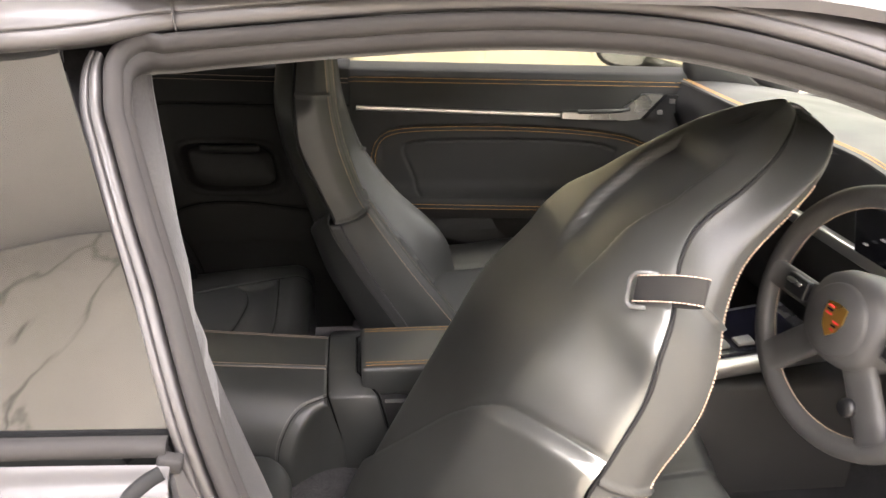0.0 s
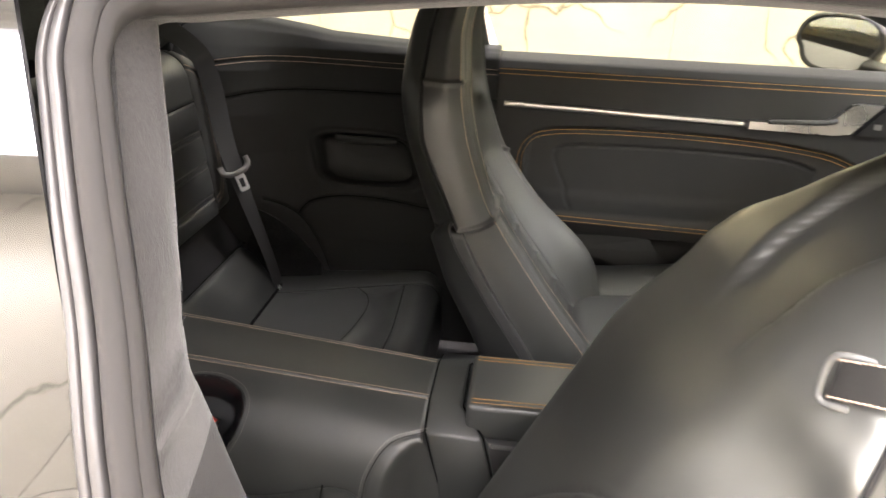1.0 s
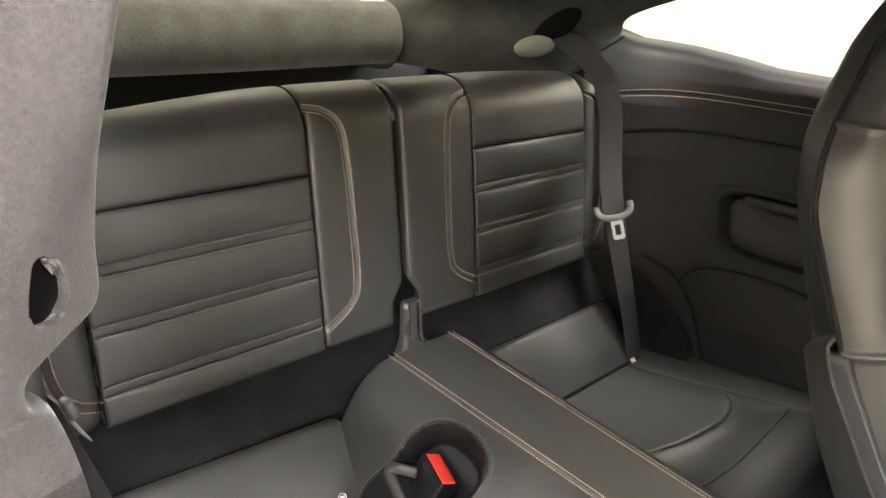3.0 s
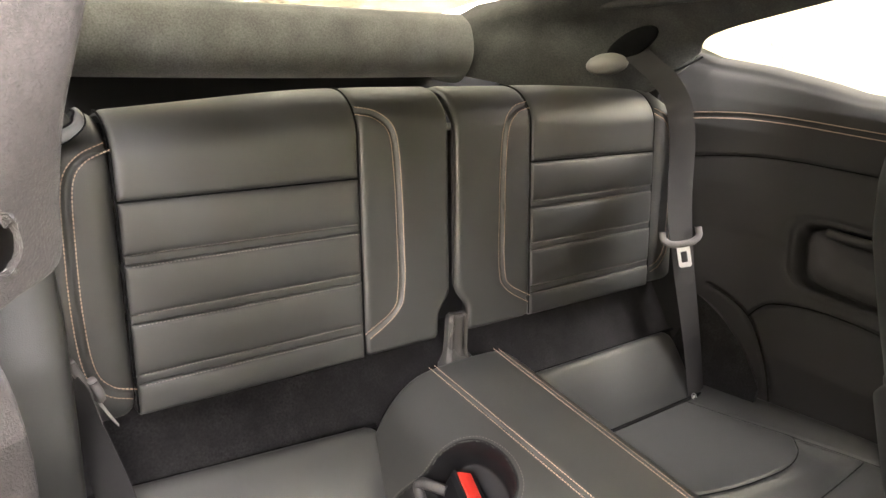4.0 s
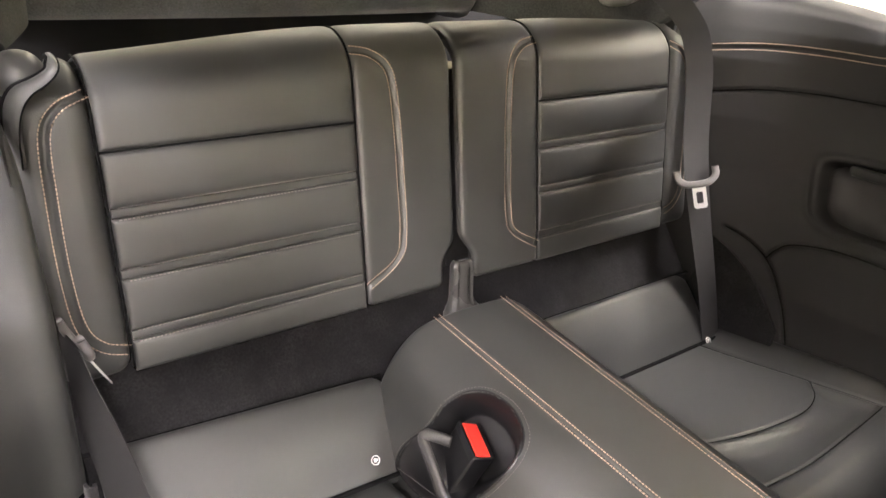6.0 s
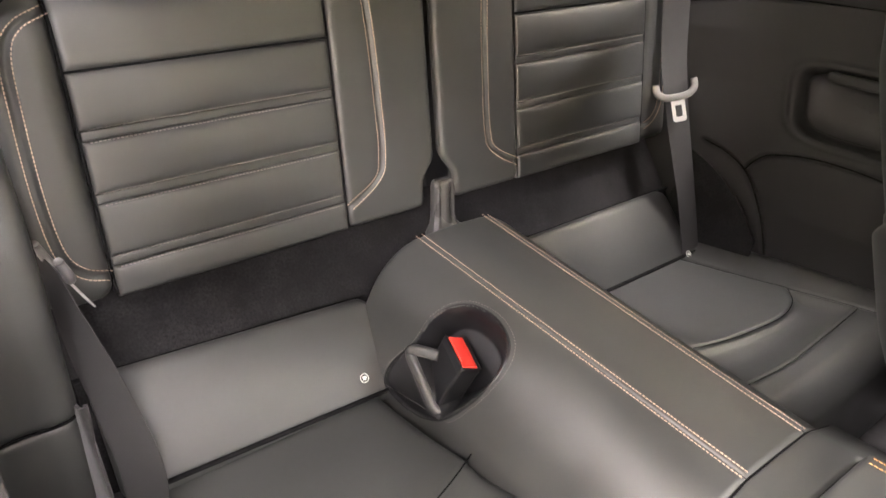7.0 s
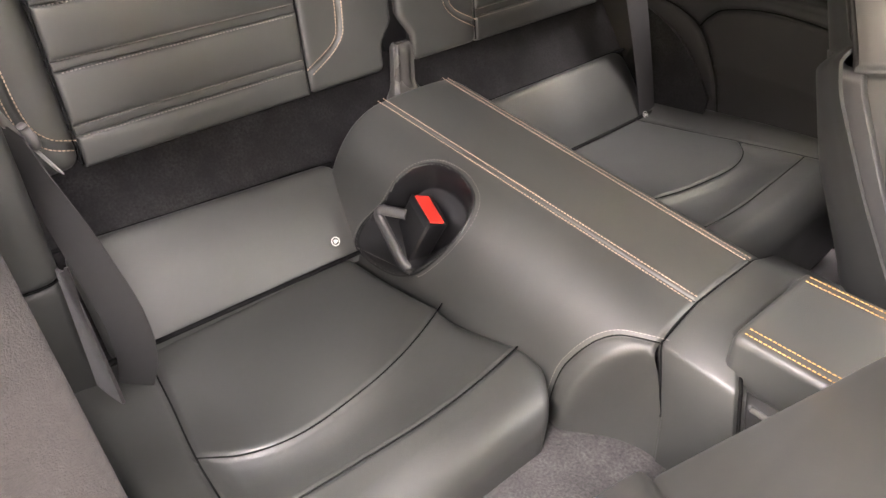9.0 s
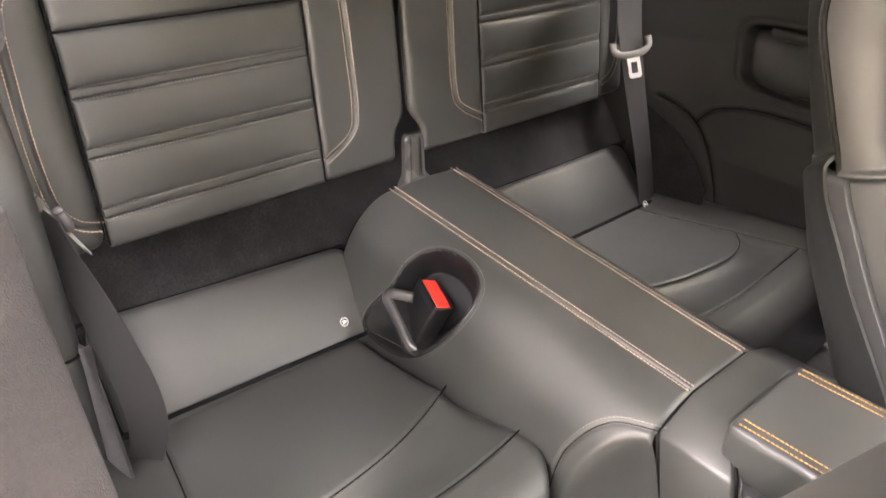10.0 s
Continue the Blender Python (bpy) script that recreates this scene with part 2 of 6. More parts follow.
def cushion(name, base, u0, u1, v0, v1, mat, parent, out, res=0.006, h=0.006, r=0.012, thick=0.012, puff=0.0, corner=0.0, grooves=(), relief=None, label="", keep=None):
    """A padded panel on the surface base(u, v): rolled edges, seams pressed into it, an optional relief."""
    us, vs = spaced(u0, u1, res, min(r, (u1 - u0) / 2.2)), spaced(v0, v1, res, min(r, (v1 - v0) / 2.2))
    u, v = np.meshgrid(us, vs, indexing="ij")
    du, dv = np.minimum(u - u0, u1 - u), np.minimum(v - v0, v1 - v)
    rim = lambda d: np.sqrt(np.clip(1 - (1 - np.clip(d / r, 0, 1)) ** 2, 0, 1))  # noqa: E731
    high = h * (np.minimum(rim(du), rim(dv)) - 1)
    if puff:
        high = high + puff * np.clip(np.sin(np.pi * (u - u0) / (u1 - u0)) * np.sin(np.pi * (v - v0) / (v1 - v0)), 0, 1) ** 0.6
    if corner:
        a, b = np.clip(corner - du, 0, None), np.clip(corner - dv, 0, None)
        k = np.where((a > 0) & (b > 0), np.maximum(a, b) / (np.hypot(a, b) + 1e-12), 1.0)
        su, sv = np.sign(u - (u0 + u1) / 2), np.sign(v - (v0 + v1) / 2)
        u, v = u - su * a * (1 - k), v - sv * b * (1 - k)
    for line, deep, wide in grooves:
        d = off_line(u, v, np.asarray(line))
        high = high - deep * np.exp(-((d / wide) ** 2))
    if relief is not None:
        high = high + relief(u, v)
    g = base(u, v)
    n = normals_of(g)
    if (n.reshape(-1, 3) @ np.array(out, float)).mean() < 0:
        n = -n
    return skin(name, g + n * high[..., None], mat, parent, thick, out, label, keep, n)


def stitches(name, pts, out, mat, parent, pitch=0.0047, long=0.0036, fat=0.00075, label=""):
    """A row of short thread stitches along a curve of points, proud towards out."""
    pts = np.asarray(pts, float)
    seg = np.linalg.norm(np.diff(pts, axis=0), axis=1)
    s = np.r_[0, np.cumsum(seg)]
    at = np.arange(pitch / 2, s[-1] - pitch / 2, pitch)
    mid = np.stack([np.interp(at, s, pts[:, k]) for k in range(3)], 1)
    fore = np.stack([np.interp(at + 0.001, s, pts[:, k]) for k in range(3)], 1)
    t = fore - mid
    t /= np.linalg.norm(t, axis=1, keepdims=True) + 1e-12
    o = np.broadcast_to(np.asarray(out, float), mid.shape) if np.ndim(out) == 1 else np.stack([np.interp(at, s, np.asarray(out)[:, k]) for k in range(3)], 1)
    w = np.cross(t, o)
    w /= np.linalg.norm(w, axis=1, keepdims=True) + 1e-12
    o = np.cross(w, t)
    verts, faces = [], []
    ring = [(-0.5, -0.6, -0.6), (-0.5, 0.6, -0.6), (-0.32, 0.9, 0.5), (-0.32, -0.9, 0.5), (0.32, -0.9, 0.5), (0.32, 0.9, 0.5), (0.5, 0.6, -0.6), (0.5, -0.6, -0.6)]
    shape = [(0, 1, 2, 3), (3, 2, 5, 4), (4, 5, 6, 7), (1, 6, 5, 2), (0, 3, 4, 7)]
    for k in range(len(at)):
        for a, b, c in ring:
            verts.append(mid[k] + t[k] * a * long + w[k] * b * fat + o[k] * c * fat)
        faces += [tuple(8 * k + q for q in f) for f in shape]
    return hull(name, np.array(verts), faces, mat, parent, label, smooth=False, kind="stuff" if parent is None else "")


def sweep(name, path, profile, ref, mat, parent=None, label="", closed=True, ends=True):
    """A profile of (side, up) points drawn along a path; ref: the rough up direction, one or one a point."""
    p = np.asarray(path, float)
    t = np.gradient(p, axis=0)
    t /= np.linalg.norm(t, axis=1, keepdims=True) + 1e-12
    r = np.broadcast_to(np.asarray(ref, float), p.shape)
    side = np.cross(t, r)
    side /= np.linalg.norm(side, axis=1, keepdims=True) + 1e-12
    up = np.cross(side, t)
    q = np.asarray(profile, float)
    g = p[None] + q[:, None, :1] * side[None] + q[:, None, 1:2] * up[None]
    nu, nv = g.shape[:2]
    faces = quads(nu, nv, closed).tolist()
    if closed and ends:
        faces += [tuple((np.arange(nu) * nv).tolist()), tuple((np.arange(nu) * nv + nv - 1)[::-1].tolist())]
    return hull(name, g.reshape(-1, 3), faces, mat, parent, label)


def seam(pts, parent, r=0.0014, flat=0.7, ref=(0.3, 0.2, 1)):
    """A dark sunken line along a curve; its colour deepens a joint's own shade."""
    return sweep("seam", pts, oval(r, r * flat, 8), ref, SEAMDARK, parent)


def oval(a, b, n=16, power=2.0, ca=0.0, cb=0.0):
    t = np.linspace(0, 2 * np.pi, n, endpoint=False)
    c, s = np.cos(t), np.sin(t)
    return np.stack([ca + a * np.sign(c) * np.abs(c) ** (2 / power), cb + b * np.sign(s) * np.abs(s) ** (2 / power)], 1)


def block(name, size, at, mat, parent=None, bevel=0.004, turn=(0, 0, 0), label="", taper=None):
    bm = bmesh.new()
    bmesh.ops.create_cube(bm, size=1.0)
    for v in bm.verts:
        k = 1.0 if taper is None else (taper if v.co.z > 0 else 1.0)
        v.co = Vector((v.co.x * size[0] * k, v.co.y * size[1] * k, v.co.z * size[2]))
    if bevel:
        bmesh.ops.bevel(bm, geom=bm.edges[:], offset=bevel, segments=3, profile=0.6, affect="EDGES")
    bmesh.ops.transform(bm, matrix=pose(*at, *turn), verts=bm.verts[:])
    ob = part(name, bm, mat, parent, label)
    return ob


def sheet(name, rows, mat, parent=None, thick=0.006, out=None, label="", n=24):
    """A sheet through a few guide curves (lists of points of one length), smoothed both ways."""
    lines = [smooth_curve(r, n) for r in rows]
    cols = np.array(lines)
    g = np.stack([smooth_curve(cols[:, k], n) for k in range(cols.shape[1])], 1)
    return skin(name, g, mat, parent, thick, out, label)


def pebble(name, c, along, up, a, b, d, mat, parent, label=""):
    """A flattened rounded boss at c: half lengths a along, b across, d proud."""
    e1 = Vector(along).normalized()
    e3 = (Vector(up) - e1 * Vector(up).dot(e1)).normalized()
    e2 = e3.cross(e1)
    th, ph = np.meshgrid(np.linspace(0, 2 * np.pi, 32, endpoint=False), np.linspace(-0.5 * np.pi, 0.5 * np.pi, 14), indexing="ij")
    g = np.array(c) + (a * np.cos(th) * np.cos(ph))[..., None] * np.array(e1) + (b * np.sin(th) * np.cos(ph))[..., None] * np.array(e2) + (d * np.sin(ph))[..., None] * np.array(e3)
    return hull(name, g.reshape(-1, 3), quads(32, 14, True).tolist(), mat, parent, label)


# ---- showroom ----
X0, X1, Y0, Y1 = -4.2, 6.3, -4.4, 5.4
floor = block("floor", (X1 - X0 + 0.4, Y1 - Y0 + 0.4, 0.1), ((X0 + X1) / 2, (Y0 + Y1) / 2, -0.05), FLOORSTONE, bevel=0)
tagged(floor, "polished pale veined stone showroom floor", "floor", kind="structure")
ceiling = block("ceiling", (X1 - X0 + 0.4, Y1 - Y0 + 0.4, 0.1), ((X0 + X1) / 2, (Y0 + Y1) / 2, CEIL + 0.05), WALLPAINT, bevel=0)
tagged(ceiling, "plain white painted showroom ceiling", "ceiling", kind="structure")


def slab_wall(name, origin, along, length, inward):
    """A wall clad in large marble slabs with thin open joints."""
    o, a, n = Vector(origin), Vector(along), Vector(inward)
    mid = o + a * length / 2 - n * 0.06
    size = (length, 0.1, CEIL) if abs(a.x) else (0.1, length, CEIL)
    wall = block(name, size, (mid.x, mid.y, CEIL / 2), WALLPAINT, bevel=0)
    tagged(wall, "wall clad in large pale veined marble slabs", "wall", kind="structure")
    wide, high = 1.5, 1.597
    k = int(math.ceil(length / wide))
    for i in range(k):
        w = min(wide, length - i * wide) - 0.004
        for j in range(2):
            c = o + a * (i * wide + w / 2) + n * 0.006
            dims = (w, 0.02, high - 0.004) if abs(a.x) else (0.02, w, high - 0.004)
            block("slab", dims, (c.x, c.y, high * (j + 0.5)), MARBLE, wall, bevel=0.002)
    return wall


slab_wall("wall_north", (X0, Y1, 0), (1, 0, 0), X1 - X0, (0, -1, 0))
slab_wall("wall_south", (X0, Y0, 0), (1, 0, 0), X1 - X0, (0, 1, 0))
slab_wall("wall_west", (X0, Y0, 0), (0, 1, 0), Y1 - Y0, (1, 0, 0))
slab_wall("wall_east", (X1, Y0, 0), (0, 1, 0), Y1 - Y0, (-1, 0, 0))
# No window is seen behind the car; this glowing one feeds the shell highlight.
unseen_shopfront = thing("window_1", "tall glazed showroom window, unseen, added for its light and highlight", "window", kind="structure")
block("window_frame", (0.05, 2.80, 0.06), (X0 + 0.045, -1.0, 0.07), DARKSEAL, unseen_shopfront, 0.004)
block("window_frame", (0.05, 2.80, 0.06), (X0 + 0.045, -1.0, 2.83), DARKSEAL, unseen_shopfront, 0.004)
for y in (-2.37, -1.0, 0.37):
    block("window_frame", (0.05, 0.06, 2.70), (X0 + 0.045, y, 1.45), DARKSEAL, unseen_shopfront, 0.004)
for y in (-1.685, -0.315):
    block("pane", (0.012, 1.31, 2.69), (X0 + 0.036, y, 1.45), glowing("added_glow_pane", (1.0, 0.97, 0.94), 4.0), unseen_shopfront, 0)
TUBE = glowing("lit_lamp_panel", (1.0, 0.96, 0.9), 9.0)
for lx, ly, watts in LAMPS:
    lamp = thing("ceiling_light", "flat rectangular ceiling light, switched on", "ceiling light", "ceiling lights")
    block("frame", (2.3, 1.1, 0.06), (lx, ly, CEIL - 0.03), WALLPAINT, lamp, bevel=0.01)
    block("diffuser", (2.2, 1.0, 0.02), (lx, ly, CEIL - 0.07), TUBE, lamp, bevel=0.004)

# ---- rear seat backs ----
LEAN = 0.13
UP = np.array([-LEAN, 0, 1]) / math.hypot(LEAN, 1)
FACE = np.array([1, 0, LEAN]) / math.hypot(LEAN, 1)
LOW, FLAT, ROLL = 0.648, 0.315, 0.064


def back_face(sign):
    """Surface of a rear backrest: u across from the car's middle, v up the face and over the top."""

    def base(u, v):
        p0 = np.array([-0.012 - LEAN * (LOW - 0.69), 0, LOW])
        flat = np.minimum(v, FLAT)
        ang = np.clip((v - FLAT) / ROLL, 0, math.radians(100))
        rest = np.clip(v - FLAT - ROLL * math.radians(100), 0, None)
        a = ROLL * np.sin(ang) + rest * math.cos(math.radians(100))
        b = -ROLL * (1 - np.cos(ang)) - rest * math.sin(math.radians(100))
        pts = p0 + (flat + a)[..., None] * UP + b[..., None] * FACE
        pts[..., 2] -= (0.023 if sign < 0 else 0.010) * step(0.10, 0.50, u) * step(0.235, 0.37, v)
        pts[..., 1] = sign * (u + (1 - np.clip((u - 0.006) / 0.15, 0, 1)) * 0.022 * (1 - step(0.035, 0.075, v)))
        return pts

    return base


def sv(z):
    return (z - LOW) * math.hypot(LEAN, 1)


TOPV = FLAT + ROLL * math.radians(100) + 0.05
COPPER_IN = smooth_curve([(0.158, sv(0.997)), (0.128, sv(0.988)), (0.105, sv(0.962)), (0.098, sv(0.90)), (0.096, sv(0.82)), (0.096, sv(0.745)), (0.108, sv(0.705)), (0.158, sv(0.677))], 70)
COPPER_OUT = smooth_curve([(0.470, sv(0.985)), (0.500, sv(0.968)), (0.516, sv(0.935)), (0.521, sv(0.86)), (0.522, sv(0.776)), (0.516, sv(0.715)), (0.498, sv(0.688)), (0.470, sv(0.677))], 70)
RIBS = [0.903, 0.835, 0.765, 0.692]


def offset_line(line, d):
    t = np.gradient(line, axis=0)
    t /= np.linalg.norm(t, axis=1, keepdims=True)
    return line + d * np.stack([-t[:, 1], t[:, 0]], 1)


def rear_back(sign, b):
    base = back_face(sign)
    out = (1, 0, 1)
    cushion("inner_bolster", base, 0.006, 0.158, 0.0, TOPV, LEATHER, b, out, 0.003, 0.008, 0.010, 0.03, grooves=[(COPPER_IN, 0.005, 0.003)], corner=0.012)
    cushion("outer_bolster", base, 0.470, 0.545, 0.0, TOPV, LEATHER, b, out, 0.003, 0.016, 0.022, 0.05, grooves=[(COPPER_OUT, 0.005, 0.003)], corner=0.02, keep=lambda c: ((np.abs(c[:, 1]) - 0.494) * 0.69 + (c[:, 2] - 0.993) * 0.72 < 0.003) & ((c[:, 0] > -0.09) | (np.abs(c[:, 1]) < 0.492)))
    cushion("head_panel", base, 0.160, 0.468, sv(RIBS[0]) + 0.001, TOPV, LEATHER, b, out, 0.006, 0.006, 0.008, 0.03, puff=0.004)
    for k, z in enumerate(RIBS):
        top = sv(z) - (0.0055 if k else 0.0)
        bot = sv(RIBS[k + 1]) + 0.0055 if k + 1 < len(RIBS) else 0.0
        cushion("rib", base, 0.160, 0.468, bot, top, LEATHER, b, out, 0.006, 0.005, 0.006, 0.03, puff=0.0042)
        if k:
            cushion("seam_strip", base, 0.161, 0.467, sv(z) - 0.0054, sv(z) + 0.0054, LEATHER, b, out, 0.02, 0.002, 0.003, 0.01, relief=lambda u, v: -0.0022 + 0 * u)
            for d in (-0.0070, 0.0070):
                u = np.linspace(0.166, 0.462, 80)
                stitches("thread", base(u, np.full(80, sv(z) + d)) + FACE * 0.0009, FACE, GREYTHREAD, b, fat=0.0008, pitch=0.0046, long=0.0030, label="row of fine grey thread stitches")
    for line in (COPPER_IN, COPPER_OUT):
        for d in (-0.0058, 0.0058):
            q = offset_line(line, d)
            stitches("thread", base(q[:, 0], q[:, 1]) + FACE * 0.0002, FACE, THREAD, b, label="row of copper contrast stitches")
    for q in (0.159, 0.469):
        v = np.linspace(0.004, TOPV - 0.06, 50)
        seam(base(np.full(50, q), v) - FACE * 0.0030, b, 0.0012, 1.0)
    u = np.linspace(0.16, 0.468, 50)
    seam(base(u, np.full(50, sv(RIBS[0]) + 0.0005)) - FACE * 0.0036, b, 0.0018, 1.0)
    u = np.full(80, 0.013)
    v = np.linspace(0.09, FLAT, 80)
    stitches("thread", base(u, v) + FACE * -0.001, FACE, GREYTHREAD, b, fat=0.0007)
    lo, hi = (0.001, 0.487)
    core = np.array([[-0.045, lo, LOW + 0.012], [-0.045, hi, LOW + 0.012], [-0.105, hi, 0.95], [-0.105, lo, 0.95], [-0.13, lo, LOW + 0.012], [-0.13, hi, LOW + 0.012], [-0.165, hi, 0.95], [-0.165, lo, 0.95]])
    core[:, 1] *= sign
    hull("core", core, [(0, 1, 2, 3), (7, 6, 5, 4), (0, 4, 5, 1), (1, 5, 6, 2), (2, 6, 7, 3), (3, 7, 4, 0)], PLASTIC, b, smooth=False)
    return b


near_seat = thing("back_seat", "black leather rear seat with copper stitching and ribbed backrest", "rear seat", "rear seats")
far_seat = thing("back_seat", "black leather rear seat beside the far side trim, copper stitched", "rear seat", "rear seats")
rear_back(-1, near_seat)
rear_back(1, far_seat)

# ---- rear cushions ----
SEAM1 = smooth_curve([(0.150, 0.268), (0.168, 0.277), (0.275, 0.324), (0.368, 0.343), (0.43, 0.347), (0.481, 0.333), (0.522, 0.302)], 60)
SEAM2 = smooth_curve([(0.150, 0.405), (0.275, 0.424), (0.42, 0.421), (0.530, 0.415)], 40)
SEAM3 = smooth_curve([(0.492, 0.09), (0.508, 0.209), (0.522, 0.302), (0.530, 0.40), (0.537, 0.50), (0.54, 0.58)], 40)


def seat_pan(sign):
    """u: across from the middle, v: forward along the cushion and down over its front edge."""

    def base(u, v):
        edge = 0.455
        run = np.minimum(v, edge)
        R = 0.045
        ang = np.clip((v - edge) / R, 0, math.radians(88))
        rest = np.clip(v - edge - R * math.radians(88), 0, None)
        x = run + R * np.sin(ang) + rest * 0.03
        z = 0.440 + 0.115 * (run - 0.08) - R * (1 - np.cos(ang)) - rest
        z = z + 0.020 * step(0.515, 0.60, u) * (1 - step(0.30, 0.50, v) * 0.3) - 0.004 * np.exp(-(((u - 0.33) / 0.13) ** 2)) * step(0.08, 0.2, v)
        inner = 0.024 * np.exp(-(((v - 0.40) / 0.12) ** 2))
        y = u - inner * (1 - step(0.18, 0.30, u)) + 0.02 * step(0.43, 0.53, v) * (1 - step(0.18, 0.3, u))
        return np.stack([x, sign * y, z], -1)

    return base


def pan_relief(u, v):
    x1 = np.interp(u, SEAM1[:, 0], SEAM1[:, 1])
    x2 = np.interp(u, SEAM2[:, 0], SEAM2[:, 1])
    t = np.clip((v - x1) / (x2 - x1 + 1e-6), 0, 1)
    side = 1 - step(0.50, 0.53, u)
    return side * (-0.034 * np.sqrt(t) * (1 - t))


def rear_cushion(sign, c):
    grooves = [(SEAM1, 0.0040, 0.0030), (SEAM2, 0.0038, 0.0030), (SEAM3, 0.0045, 0.0028)]
    cushion("seat", seat_pan(sign), 0.186, 0.590, 0.084, 0.66, LEATHER, c, (0.1, 0, 1), 0.0028, 0.016, 0.016, 0.03, grooves=grooves, relief=pan_relief)

    def pad(u, v):
        d = v / 0.133
        x, z = 0.018 + 0.082 * d, 0.552 - 0.108 * d
        z = z + (0.026 - 0.011 * d) * (u - 0.148) / 0.382 * (sign < 0)
        return np.stack([x + 0.006 * np.sin(np.pi * d), sign * u, z + 0.003 * np.sin(np.pi * d)], -1)

    cushion("lower_pad", pad, 0.148, 0.530, 0.0, 0.15, LEATHER, c, (0.8, 0, 0.6), 0.006, 0.012, 0.014, 0.012, corner=0.024, label="small padded leather panel behind the seat cushion")
    for line in (SEAM1, SEAM2, SEAM3):
        p = seat_pan(sign)(line[:, 0], line[:, 1])
        p[:, 2] += pan_relief(line[:, 0], line[:, 1]) - 0.0018
        seam(p + (0, 0, -0.0006 if line is SEAM2 else 0.0), c, 0.0010)
    # Near-black cords put the shade of the pad's gaps into colour.
    u = np.linspace(0.150, 0.55, 40)
    seam(pad(u, np.full(40, 0.0015)) + (-0.008, 0, -0.0075), c, 0.0034)
    seam(pad(u, np.full(40, 0.1365)) + (0.004, 0, 0.004), c, 0.0036)
    v = np.linspace(0.010, 0.135, 30)
    seam(pad(np.full(30, 0.1475), v) + (-0.006, 0, -0.005), c, 0.0028)
    return c


rear_cushion(-1, near_seat)
rear_cushion(1, far_seat)


def airbag_mark(sign, y, z, x):
    m = thing("round_label", "small round white printed label on the leather pad", "label")
    t = np.linspace(0, 2 * np.pi, 28, endpoint=False)
    f, up, sd = np.array([0.8, 0, 0.6]), np.array([-0.6, 0, 0.8]), np.array([0, 1, 0])
    c = np.array([x, sign * y, z])
    ring = []
    for r, h in ((0.0066, 0.0), (0.0066, 0.0008), (0.0054, 0.0008), (0.0054, 0.0)):
        ring.append(c + r * (np.cos(t)[:, None] * sd + np.sin(t)[:, None] * up) + h * f)
    g = np.stack(ring, 1)
    hull("ring", g.reshape(-1, 3), quads(28, 4, True).tolist(), WHITEPRINT, m)
    blob = c + 0.004 * (np.cos(t)[:, None] * sd * (0.8 + 0.25 * np.cos(3 * t)[:, None]) + np.sin(t)[:, None] * up * 0.7) + 0.0007 * f
    low = blob - 0.001 * f
    hull("mark", np.concatenate([blob, low]), [tuple(range(28))] + [(i, (i + 1) % 28, 28 + (i + 1) % 28, 28 + i) for i in range(28)], WHITEPRINT, m, smooth=False)


airbag_mark(-1, 0.205, 0.4725, 0.0925)
airbag_mark(1, 0.515, 0.447, 0.108)

# ---- carpet bulkhead, floor pan ----
bulk = thing("rear_bulkhead_carpet", "short black carpet lining the step below the backrests", "carpet", kind="structure")


def bulkhead(u, v):
    x = -0.090 + 0.10 * v + 0.01 * np.sin(u * 9)
    z = 0.700 - 0.172 * v
    return np.stack([x, u, z], -1)


uu, vv = np.meshgrid(np.linspace(-0.60, 0.60, 60), np.linspace(0, 1.5, 14), indexing="ij")
skin("carpet", bulkhead(uu, vv), CARPET, bulk, 0.01, (1, 0, 0.5))
footwell = thing("floor_carpet", "dark grey carpet covering the car's footwell floor", "carpet", kind="structure")
uu, vv = np.meshgrid(np.linspace(0.35, 2.1, 60), np.linspace(-0.66, 0.66, 50), indexing="ij")
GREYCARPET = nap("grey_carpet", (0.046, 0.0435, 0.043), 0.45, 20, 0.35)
floor_z = 0.405 - 0.12 * step(0.64, 0.95, uu) * (vv < 0.1) - 0.125 * step(0.02, 0.10, vv) + 0.005 * np.sin(uu * 7) * np.cos(vv * 9)
g = np.stack([uu, vv, floor_z], -1)
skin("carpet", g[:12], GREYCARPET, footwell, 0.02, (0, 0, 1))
# Front part in the blacker carpet, so the colour carries the shade under the seats.
skin("front_carpet", g[11:], CARPET, footwell, 0.02, (0, 0, 1), "carpet under the front seats, shade put into its blacker colour")

under = thing("car_floor_pan", "dark floor pan, walls and gap fillers closing the cabin", "car floor", kind="structure")
block("pan", (2.95, 1.46, 0.05), (0.59, 0, 0.235), DARKSEAL, under, 0)
block("rear_wall", (0.04, 1.24, 0.66), (-0.235, 0, 0.585), DARKSEAL, under, 0)
# Dark blocks added in the gaps round the shelf, where only shade belongs.
block("side_filler", (0.22, 0.06, 0.40), (-0.29, -0.552, 0.80), DARKSEAL, under, 0.01)
block("side_filler", (0.50, 0.03, 0.20), (-0.40, 0.615, 0.91), DARKSEAL, under, 0.004)
block("shelf_filler", (0.03, 1.24, 0.22), (-0.645, 0, 0.885), DARKSEAL, under, 0.004)
for s in (-1, 1):
    block("kick_panel", (0.50, 0.03, 0.70), (1.84, s * 0.690, 0.60), VINYL, under, 0.006)
block("firewall", (0.04, 1.50, 0.68), (2.06, 0, 0.595), DARKSEAL, under, 0)

